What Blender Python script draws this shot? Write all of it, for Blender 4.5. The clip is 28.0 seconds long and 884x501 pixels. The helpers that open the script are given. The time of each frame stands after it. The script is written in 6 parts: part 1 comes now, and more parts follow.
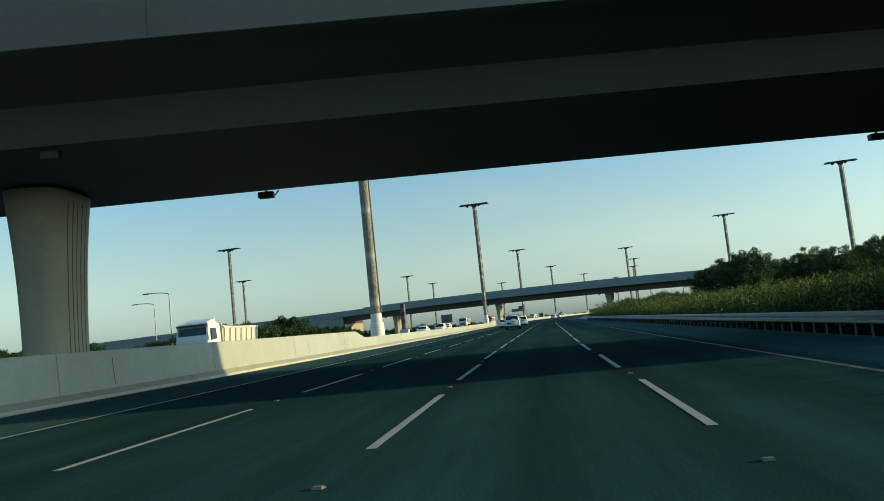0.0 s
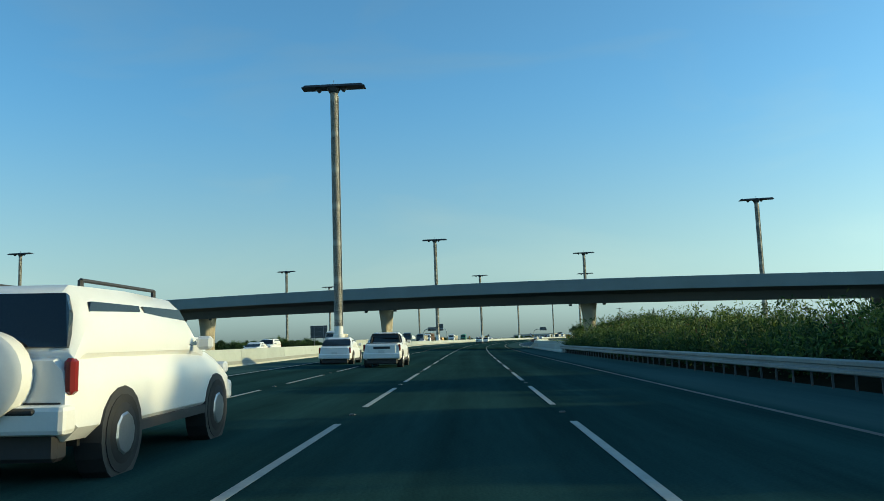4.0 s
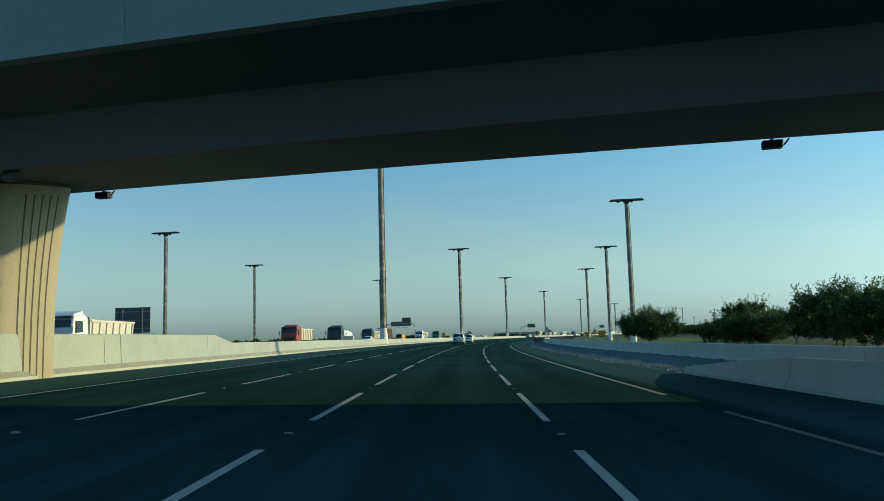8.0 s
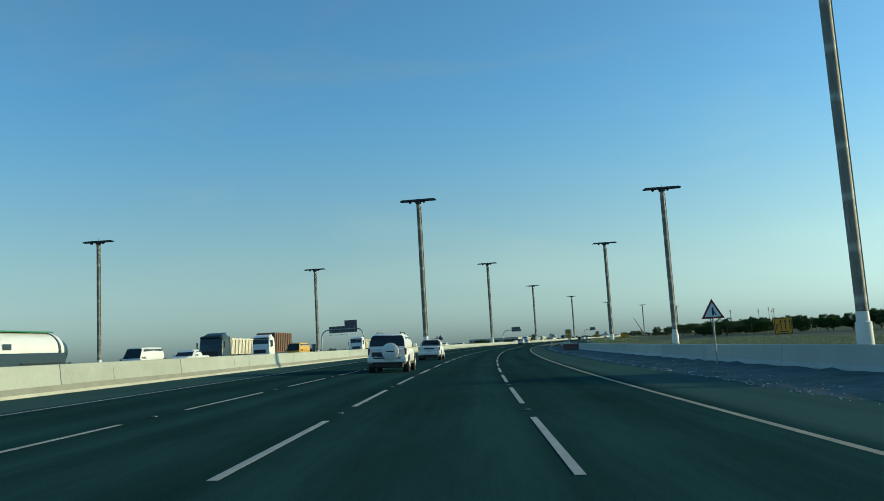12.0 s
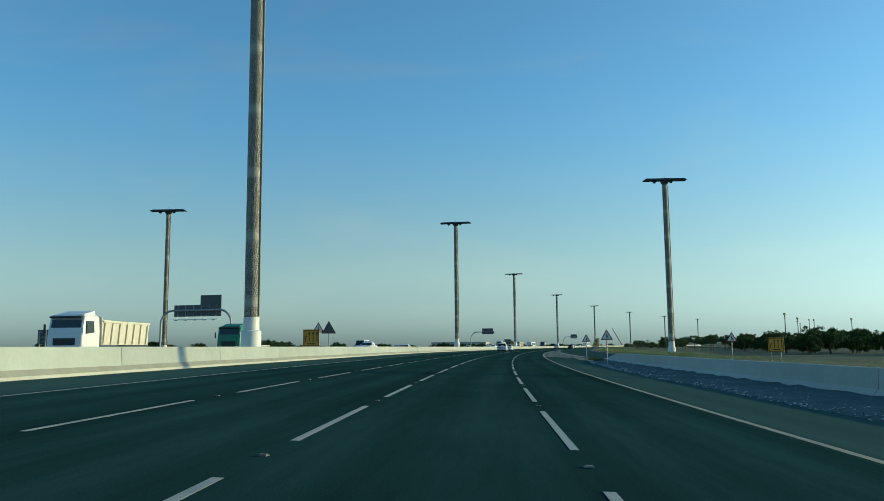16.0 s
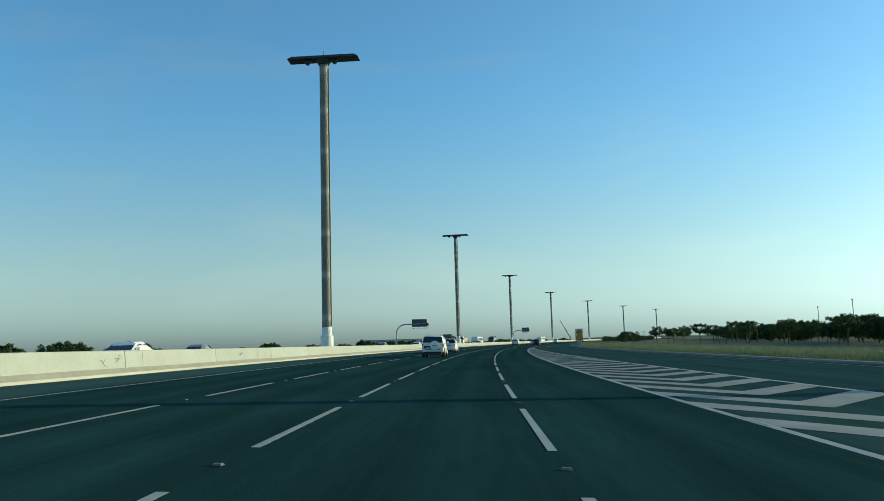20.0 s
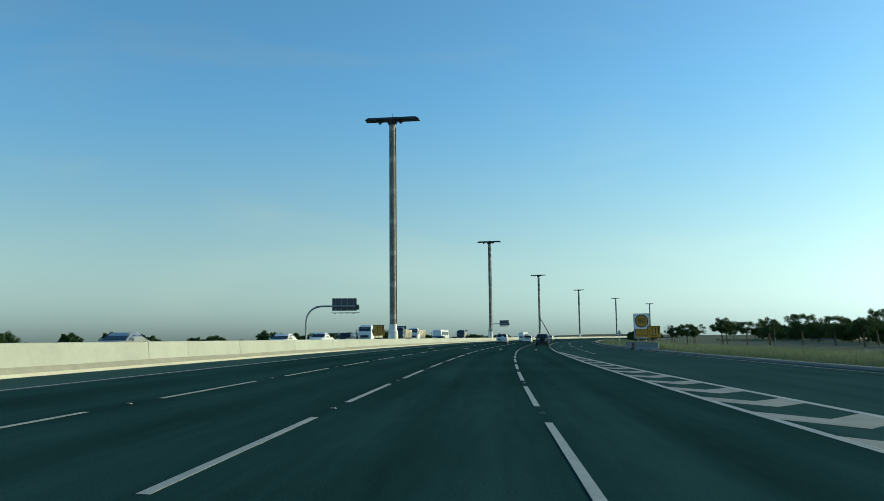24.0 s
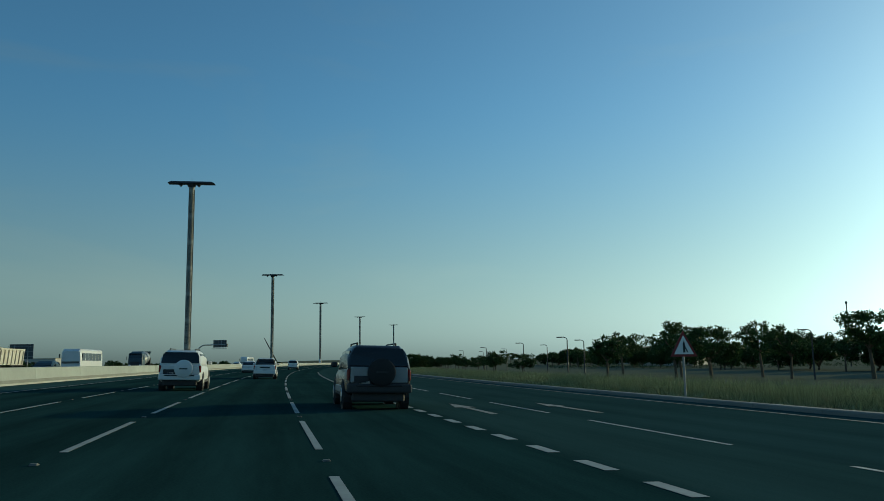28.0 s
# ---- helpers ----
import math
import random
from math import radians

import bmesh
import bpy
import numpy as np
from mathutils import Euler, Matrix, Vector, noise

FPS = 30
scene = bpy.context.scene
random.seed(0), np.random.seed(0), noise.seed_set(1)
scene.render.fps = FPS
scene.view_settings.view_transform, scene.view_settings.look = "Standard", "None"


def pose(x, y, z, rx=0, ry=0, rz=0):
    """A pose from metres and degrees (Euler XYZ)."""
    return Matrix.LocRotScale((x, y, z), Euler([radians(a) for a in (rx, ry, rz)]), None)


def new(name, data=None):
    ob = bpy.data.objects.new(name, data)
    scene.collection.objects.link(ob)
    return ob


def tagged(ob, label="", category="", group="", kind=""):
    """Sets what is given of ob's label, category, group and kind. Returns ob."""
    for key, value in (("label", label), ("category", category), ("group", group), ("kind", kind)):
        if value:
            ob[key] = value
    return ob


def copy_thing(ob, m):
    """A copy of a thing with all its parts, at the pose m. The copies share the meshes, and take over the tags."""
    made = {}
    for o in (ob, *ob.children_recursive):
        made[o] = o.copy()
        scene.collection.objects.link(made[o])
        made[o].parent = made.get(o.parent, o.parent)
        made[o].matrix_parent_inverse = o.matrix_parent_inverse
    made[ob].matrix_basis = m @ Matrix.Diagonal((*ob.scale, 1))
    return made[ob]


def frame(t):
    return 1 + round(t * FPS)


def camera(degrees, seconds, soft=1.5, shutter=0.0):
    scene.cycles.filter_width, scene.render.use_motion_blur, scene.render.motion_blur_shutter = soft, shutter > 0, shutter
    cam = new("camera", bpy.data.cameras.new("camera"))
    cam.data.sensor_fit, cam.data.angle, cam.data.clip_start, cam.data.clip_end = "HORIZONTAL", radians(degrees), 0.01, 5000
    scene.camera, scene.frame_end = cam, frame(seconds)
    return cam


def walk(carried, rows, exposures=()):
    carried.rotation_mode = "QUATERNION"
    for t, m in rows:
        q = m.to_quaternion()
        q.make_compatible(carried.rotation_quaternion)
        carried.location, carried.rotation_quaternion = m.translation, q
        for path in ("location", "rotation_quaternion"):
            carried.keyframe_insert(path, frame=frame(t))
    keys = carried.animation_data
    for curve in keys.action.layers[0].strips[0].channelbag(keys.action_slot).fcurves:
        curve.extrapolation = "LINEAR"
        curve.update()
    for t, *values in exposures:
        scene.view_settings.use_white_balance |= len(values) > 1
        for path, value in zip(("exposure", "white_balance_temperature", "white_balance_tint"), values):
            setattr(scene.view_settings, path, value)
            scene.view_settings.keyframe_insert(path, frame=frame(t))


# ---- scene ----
cam = camera(58.3, 28.0, soft=0.6)

# the drive: seconds, x, y, yaw, pitch, roll; the lens rides 1.23 m over the road
PATH = [
    (0, 0.00, 0.00, 6.38, 5.58, 5.99), (0.5, 0.00, 12.13, 3.56, 5.28, 3.72), (1, 0.15, 24.25, 1.56, 7.07, 3.42),
    (1.5, 0.41, 36.35, 2.33, 7.07, 3.39), (2, 0.72, 48.42, 2.59, 7.60, 2.08), (2.5, 1.02, 60.43, 1.80, 6.98, 0.88),
    (3, 1.31, 72.39, 1.80, 6.23, 2.84), (3.5, 1.60, 84.29, 0.87, 6.34, 1.93), (6, 2.81, 142.98, 0.32, 6.73, 2.65),
    (7, 3.58, 166.46, -0.30, 6.50, 2.10), (8, 4.48, 190.08, -0.85, 6.32, 1.66), (8.5, 4.98, 201.96, -1.10, 6.43, 1.74),
    (9, 5.53, 213.86, -1.08, 7.07, 3.65), (9.5, 6.13, 225.75, -1.64, 6.77, 3.79), (10, 6.75, 237.58, -1.46, 6.07, 2.47),
    (10.5, 7.39, 249.34, -1.76, 6.00, 2.49), (11, 8.11, 261.11, -1.65, 6.37, 2.61), (11.5, 8.95, 272.99, -1.85, 6.65, 3.63),
    (12, 9.93, 284.99, -2.72, 6.85, 3.32), (12.5, 11.00, 297.07, -2.65, 6.77, 3.29), (15, 17.49, 357.73, -4.62, 6.61, 1.65),
    (16, 20.61, 381.56, -5.28, 6.95, 0.53), (17, 24.27, 405.47, -5.90, 6.75, 1.19), (17.5, 26.27, 417.49, -6.13, 6.65, 1.13),
    (18, 28.36, 429.55, -7.13, 6.02, 0.71), (18.5, 30.54, 441.65, -7.25, 6.39, 0.49), (19, 32.81, 453.80, -8.36, 6.79, 1.77),
    (19.5, 35.15, 465.98, -8.89, 5.90, -0.24), (20, 37.60, 478.19, -9.62, 6.70, 1.64), (20.5, 40.16, 490.41, -9.67, 6.03, 0.69),
    (21, 42.83, 502.65, -9.90, 5.86, -0.12), (21.5, 45.59, 514.91, -10.13, 6.40, 1.08), (23.5, 57.38, 564.05, -11.63, 6.66, 0.22),
    (24, 60.57, 576.21, -11.79, 6.31, 0.60), (24.5, 63.88, 588.31, -12.08, 6.17, 1.59), (25, 67.31, 600.36, -12.87, 6.21, 1.22),
    (25.5, 70.85, 612.36, -14.40, 6.90, 3.24), (26, 74.47, 624.30, -19.13, 6.34, 3.51), (26.5, 78.15, 636.16, -21.82, 5.76, 3.80),
    (27, 81.91, 647.97, -21.49, 6.20, 2.07), (27.5, 85.78, 659.71, -23.16, 7.26, 2.73), (28, 89.84, 671.35, -31.51, 7.94, 0.82)]
walk(cam, [(t, pose(x, y, 1.233, 90 + pitch, roll, yaw)) for t, x, y, yaw, pitch, roll in PATH],
     exposures=[(0, 1.25, 9900, -11), (0.5, 1.2, 9000, -14), (1.0, 1.12, 8250, -17), (6.5, 1.12, 8200, -18), (8, 0.95, 8150, -19), (18.5, 0.93, 8100, -19), (20, 1.06, 8250, -17), (25, 1.06, 8250, -17), (26, 0.6, 8100, -19), (27, 0.34, 8050, -20), (28, 0.14, 8000, -21)])

# ---- light ----
SUN_AZ, SUN_EL = radians(84), radians(11.5)       # clockwise from +y
world = bpy.data.worlds.new("world")
scene.world = world
world.use_nodes = True
wn, wl = world.node_tree.nodes, world.node_tree.links
sky = wn.new("ShaderNodeTexSky")
sky.sky_type, sky.sun_disc = "NISHITA", False
sky.sun_elevation, sky.sun_rotation = SUN_EL, SUN_AZ
sky.altitude, sky.air_density, sky.dust_density, sky.ozone_density = 0, 0.9, 1.1, 6.0
wn["Background"].inputs["Strength"].default_value = 0.15
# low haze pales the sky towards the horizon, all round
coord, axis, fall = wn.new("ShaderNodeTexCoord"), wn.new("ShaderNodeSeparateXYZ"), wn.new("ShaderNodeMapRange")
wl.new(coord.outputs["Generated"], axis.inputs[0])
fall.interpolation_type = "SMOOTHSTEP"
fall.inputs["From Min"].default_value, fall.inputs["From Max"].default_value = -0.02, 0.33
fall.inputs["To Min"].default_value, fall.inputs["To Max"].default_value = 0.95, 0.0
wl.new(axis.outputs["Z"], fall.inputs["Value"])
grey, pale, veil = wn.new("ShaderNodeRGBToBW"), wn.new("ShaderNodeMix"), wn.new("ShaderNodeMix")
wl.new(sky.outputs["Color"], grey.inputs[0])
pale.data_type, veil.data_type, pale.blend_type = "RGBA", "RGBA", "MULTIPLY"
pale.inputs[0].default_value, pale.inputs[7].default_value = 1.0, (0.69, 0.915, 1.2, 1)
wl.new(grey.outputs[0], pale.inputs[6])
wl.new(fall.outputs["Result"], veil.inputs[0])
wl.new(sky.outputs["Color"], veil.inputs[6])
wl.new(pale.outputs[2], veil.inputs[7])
# faint streaks of high cloud
spread, streak, thin, bright, cloud = (wn.new("ShaderNodeMapping"), wn.new("ShaderNodeTexNoise"), wn.new("ShaderNodeMapRange"), wn.new("ShaderNodeMix"), wn.new("ShaderNodeMix"))
spread.inputs["Rotation"].default_value, spread.inputs["Scale"].default_value = (0.0, 0.25, 0.4), (1.6, 1.1, 6.0)
wl.new(coord.outputs["Generated"], spread.inputs["Vector"])
wl.new(spread.outputs["Vector"], streak.inputs["Vector"])
streak.inputs["Scale"].default_value, streak.inputs["Detail"].default_value, streak.inputs["Distortion"].default_value = 1.5, 6.0, 0.6
thin.inputs["From Min"].default_value, thin.inputs["From Max"].default_value, thin.inputs["To Max"].default_value = 0.54, 0.8, 0.22
wl.new(streak.outputs["Fac"], thin.inputs["Value"])
bright.data_type, cloud.data_type, bright.blend_type = "RGBA", "RGBA", "MULTIPLY"
bright.inputs[0].default_value, bright.inputs[7].default_value = 1.0, (1.05, 1.25, 1.45, 1)
wl.new(grey.outputs[0], bright.inputs[6])
wl.new(thin.outputs["Result"], cloud.inputs[0])
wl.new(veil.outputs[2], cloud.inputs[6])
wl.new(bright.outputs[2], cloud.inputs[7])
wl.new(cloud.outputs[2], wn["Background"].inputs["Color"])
sun_data = bpy.data.lights.new("sun", "SUN")
sun_data.energy, sun_data.angle, sun_data.color = 2.0, radians(0.6), (1.0, 0.82, 0.6)
sun = new("sun", sun_data)
to_sun = Vector((math.sin(SUN_AZ) * math.cos(SUN_EL), math.cos(SUN_AZ) * math.cos(SUN_EL), math.sin(SUN_EL)))
sun.rotation_euler = to_sun.to_track_quat("Z", "Y").to_euler()
sun.location = (60, 0, 60)


# ---- materials ----
def material(name, base, rough=0.6, metal=0.0, vary=0.25, scale=3.0, fine=40.0, bump=0.0, spec=0.5, random_each=0.0, dirt=None):
    """Base colour with slow stains and fine grain, both in object-space metres, and a fine relief."""
    m = bpy.data.materials.new(name)
    m.use_nodes = True
    n, l = m.node_tree.nodes, m.node_tree.links
    b = n["Principled BSDF"]
    b.inputs["Roughness"].default_value, b.inputs["Metallic"].default_value = rough, metal
    b.inputs["Specular IOR Level"].default_value = spec
    if vary <= 0:
        b.inputs["Base Color"].default_value = (*base, 1)
        return m
    geo = n.new("ShaderNodeNewGeometry")
    slow, grain = n.new("ShaderNodeTexNoise"), n.new("ShaderNodeTexNoise")
    for node, sc, det in ((slow, scale, 5), (grain, fine, 3)):
        node.inputs["Scale"].default_value, node.inputs["Detail"].default_value = sc, det
        node.inputs["Roughness"].default_value = 0.6
        l.new(geo.outputs["Position"], node.inputs["Vector"])
    add = n.new("ShaderNodeMath")
    add.operation = "MULTIPLY_ADD"
    l.new(grain.outputs["Fac"], add.inputs[0])
    add.inputs[1].default_value = 0.5
    l.new(slow.outputs["Fac"], add.inputs[2])
    last = add
    if random_each:
        info, more = n.new("ShaderNodeObjectInfo"), n.new("ShaderNodeMath")
        more.operation = "MULTIPLY_ADD"
        l.new(info.outputs["Random"], more.inputs[0])
        more.inputs[1].default_value = random_each
        l.new(add.outputs[0], more.inputs[2])
        last = more
    ramp = n.new("ShaderNodeMapRange")
    ramp.inputs["From Min"].default_value, ramp.inputs["From Max"].default_value = 0.4, 1.1 + random_each
    l.new(last.outputs[0], ramp.inputs["Value"])
    mix = n.new("ShaderNodeMix")
    mix.data_type = "RGBA"
    dark = dirt or tuple(c * (1 - vary) for c in base)
    light = tuple(min(1, c * (1 + vary * 0.7)) for c in base)
    mix.inputs[6].default_value, mix.inputs[7].default_value = (*dark, 1), (*light, 1)
    l.new(ramp.outputs["Result"], mix.inputs[0])
    l.new(mix.outputs[2], b.inputs["Base Color"])
    if bump:
        bp = n.new("ShaderNodeBump")
        bp.inputs["Strength"].default_value, bp.inputs["Distance"].default_value = bump, 0.02
        l.new(grain.outputs["Fac"], bp.inputs["Height"])
        l.new(bp.outputs["Normal"], b.inputs["Normal"])
    return m


def road_material(name, base):
    """Asphalt in road coordinates: u along, v across, both in metres. Wheel tracks, streaks along the lanes, patches and fine grain."""
    m = bpy.data.materials.new(name)
    m.use_nodes = True
    n, l = m.node_tree.nodes, m.node_tree.links
    b = n["Principled BSDF"]
    b.inputs["Roughness"].default_value, b.inputs["Specular IOR Level"].default_value = 0.95, 0.0
    uv = n.new("ShaderNodeUVMap")
    total = None
    for scale, detail, weight in (((0.03, 1.1, 1), 4, 0.55), ((0.12, 0.3, 1), 5, 0.5), ((0.6, 6.0, 1), 3, 0.25), ((30, 30, 1), 2, 0.35)):
        mp, nz, mul = n.new("ShaderNodeMapping"), n.new("ShaderNodeTexNoise"), n.new("ShaderNodeMath")
        mp.inputs["Scale"].default_value = scale
        nz.inputs["Scale"].default_value, nz.inputs["Detail"].default_value = 1.0, detail
        l.new(uv.outputs["UV"], mp.inputs["Vector"])
        l.new(mp.outputs["Vector"], nz.inputs["Vector"])
        mul.operation = "MULTIPLY_ADD"
        l.new(nz.outputs["Fac"], mul.inputs[0])
        mul.inputs[1].default_value, mul.inputs[2].default_value = weight, 0.0
        if total:
            l.new(total.outputs[0], mul.inputs[2])
        total = mul
    sep, track = n.new("ShaderNodeSeparateXYZ"), n.new("ShaderNodeMath")
    l.new(uv.outputs["UV"], sep.inputs[0])
    track.operation = "PINGPONG"
    l.new(sep.outputs["Y"], track.inputs[0])
    track.inputs[1].default_value = 0.9
    lane = n.new("ShaderNodeMath")
    lane.operation = "MULTIPLY_ADD"
    l.new(track.outputs[0], lane.inputs[0])
    lane.inputs[1].default_value = 0.16
    l.new(total.outputs[0], lane.inputs[2])
    ramp = n.new("ShaderNodeMapRange")
    ramp.inputs["From Min"].default_value, ramp.inputs["From Max"].default_value = 0.68, 1.14
    l.new(lane.outputs[0], ramp.inputs["Value"])
    mix = n.new("ShaderNodeMix")
    mix.data_type = "RGBA"
    mix.inputs[6].default_value, mix.inputs[7].default_value = (*(c * 0.68 for c in base), 1), (*(c * 1.4 for c in base), 1)
    l.new(ramp.outputs["Result"], mix.inputs[0])
    # dusty, unworn shoulders beyond the edge lines
    side, off, wide = n.new("ShaderNodeMath"), n.new("ShaderNodeMath"), n.new("ShaderNodeMapRange")
    off.operation, side.operation = "ADD", "ABSOLUTE"
    off.inputs[1].default_value = 1.75
    l.new(sep.outputs["Y"], off.inputs[0])
    l.new(off.outputs[0], side.inputs[0])
    wide.inputs["From Min"].default_value, wide.inputs["From Max"].default_value = 7.15, 7.7
    l.new(side.outputs[0], wide.inputs["Value"])
    weigh = n.new("ShaderNodeMath")
    weigh.operation = "MULTIPLY"
    merge, gate, right = n.new("ShaderNodeMapRange"), n.new("ShaderNodeMath"), n.new("ShaderNodeMath")
    merge.inputs["From Min"].default_value, merge.inputs["From Max"].default_value = 470, 440      # the slip road's lanes are less dusty
    merge.inputs["To Min"].default_value = 0.55
    l.new(sep.outputs["X"], merge.inputs["Value"])
    right.operation, gate.operation = "LESS_THAN", "MAXIMUM"
    right.inputs[1].default_value = 0
    l.new(sep.outputs["Y"], right.inputs[0])
    l.new(merge.outputs["Result"], gate.inputs[0])
    l.new(right.outputs[0], gate.inputs[1])
    both = n.new("ShaderNodeMath")
    both.operation = "MULTIPLY"
    l.new(wide.outputs["Result"], both.inputs[0])
    l.new(gate.outputs[0], both.inputs[1])
    l.new(both.outputs[0], weigh.inputs[0])
    l.new(total.outputs[0], weigh.inputs[1])
    dusty = n.new("ShaderNodeMix")
    dusty.data_type = "RGBA"
    dusty.inputs[7].default_value = (0.05, 0.1, 0.096, 1)
    l.new(weigh.outputs[0], dusty.inputs[0])
    l.new(mix.outputs[2], dusty.inputs[6])
    l.new(dusty.outputs[2], b.inputs["Base Color"])
    bp = n.new("ShaderNodeBump")
    bp.inputs["Strength"].default_value, bp.inputs["Distance"].default_value = 0.3, 0.01
    l.new(nz.outputs["Fac"], bp.inputs["Height"])
    l.new(bp.outputs["Normal"], b.inputs["Normal"])
    return m


ASPHALT = road_material("asphalt", (0.0175, 0.048, 0.046))
ASPHALT_OLD = material("asphalt_worn", (0.075, 0.073, 0.068), 0.85, vary=0.28, scale=0.12, fine=50, bump=0.3, spec=0.3)
PAINT_LINE = material("road_paint", (0.28, 0.3, 0.275), 0.6, vary=0.3, scale=1.7, fine=14)
PAINT_FADED = material("road_paint_faded", (0.125, 0.13, 0.115), 0.7, vary=0.45, scale=1.1, fine=12)
PAINT_HATCH = material("road_paint_dusty", (0.2, 0.215, 0.195), 0.75, vary=0.4, scale=0.8, fine=9)
PAINT_WORN = material("road_paint_worn_off", (0.075, 0.08, 0.072), 0.8, vary=0.6, scale=0.9, fine=10)
PAINT_EDGE = material("road_paint_edge", (0.27, 0.285, 0.26), 0.65, vary=0.35, scale=1.4, fine=12)
PAINT_CREAM = material("road_paint_cream", (0.27, 0.26, 0.19), 0.75, vary=0.35, scale=1.2, fine=10)
FOOT_DUST_SHADE = material("dust_with_shadow_tone", (0.27, 0.27, 0.225), 0.95, vary=0.22, scale=1.3, fine=9, bump=0.3)
BARRIER = material("barrier_white", (0.372, 0.4, 0.362), 0.8, vary=0.24, scale=0.6, fine=7, bump=0.1, random_each=0.3)
CONCRETE = material("concrete", (0.38, 0.335, 0.25), 0.8, vary=0.2, scale=0.35, fine=9, bump=0.1)
CONCRETE_DARK = material("concrete_joint", (0.12, 0.115, 0.1), 0.9, vary=0.2)
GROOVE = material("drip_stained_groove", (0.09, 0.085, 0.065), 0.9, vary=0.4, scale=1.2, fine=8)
# bridge concrete twice: darkened for the shaded underside, paler for the sky-lit fascia
DECK_SHADED = material("shaded_deck_concrete", (0.1, 0.105, 0.1), 0.8, vary=0.2, scale=0.22, fine=6, bump=0.06)
PARAPET_SKYLIT = material("skylit_parapet_concrete", (0.2, 0.245, 0.245), 0.8, vary=0.16, scale=0.3, fine=6, bump=0.05, random_each=0.15)
SAND = material("sand", (0.15, 0.16, 0.115), 0.95, vary=0.3, scale=0.06, fine=4, bump=0.3, spec=0.0)
KERB = material("kerb_concrete", (0.22, 0.215, 0.19), 0.85, vary=0.25, scale=1.0, fine=10, random_each=0.3)
KERB_PALE = material("pale_kerb_paint", (0.42, 0.42, 0.36), 0.8, vary=0.2, scale=0.7, fine=8)
GORE = material("dusty_pavement", (0.062, 0.075, 0.07), 0.9, vary=0.35, scale=0.5, fine=9, bump=0.3)
GRASS_SOIL = material("grassy_soil", (0.11, 0.125, 0.075), 0.95, vary=0.45, scale=0.25, fine=5, bump=0.6, spec=0.05)
GRAVEL = material("gravel", (0.085, 0.125, 0.125), 0.95, vary=0.5, scale=0.7, fine=9, bump=0.8, spec=0.05)
# soil taken near black, so its colour holds the shade below the shrubs
SOIL_SHADED = material("soil", (0.018, 0.017, 0.011), 0.95, vary=0.4, scale=0.4, fine=7, bump=0.6, spec=0.0)
RAIL_STEEL = material("weathered_rail_steel", (0.24, 0.27, 0.265), 0.6, metal=0.4, vary=0.35, scale=0.9, fine=12, random_each=0.2)
POST_STEEL = material("dull_post_steel", (0.1, 0.11, 0.11), 0.7, metal=0.3, vary=0.3, scale=1.5, random_each=0.6)
DARK_STEEL = material("dark_steel", (0.05, 0.055, 0.06), 0.55, metal=0.3, vary=0.2)
WHITE_BASE = material("white_painted_base", (0.72, 0.71, 0.67), 0.6, vary=0.12, scale=1.4)
GREY_POLE = material("grey_pole", (0.3, 0.31, 0.31), 0.55, metal=0.4, vary=0.15)
SIGN_BACK = material("sign_back", (0.09, 0.095, 0.1), 0.55, metal=0.3, vary=0.2)
SIGN_WHITE = material("sign_white", (0.78, 0.78, 0.76), 0.5, vary=0.06)
SIGN_BLACK = material("sign_black", (0.02, 0.02, 0.02), 0.5, vary=0)
SIGN_RED = material("sign_red", (0.2, 0.02, 0.018), 0.5, vary=0.1)
SIGN_YELLOW = material("sign_yellow", (0.62, 0.28, 0.02), 0.5, vary=0.1)


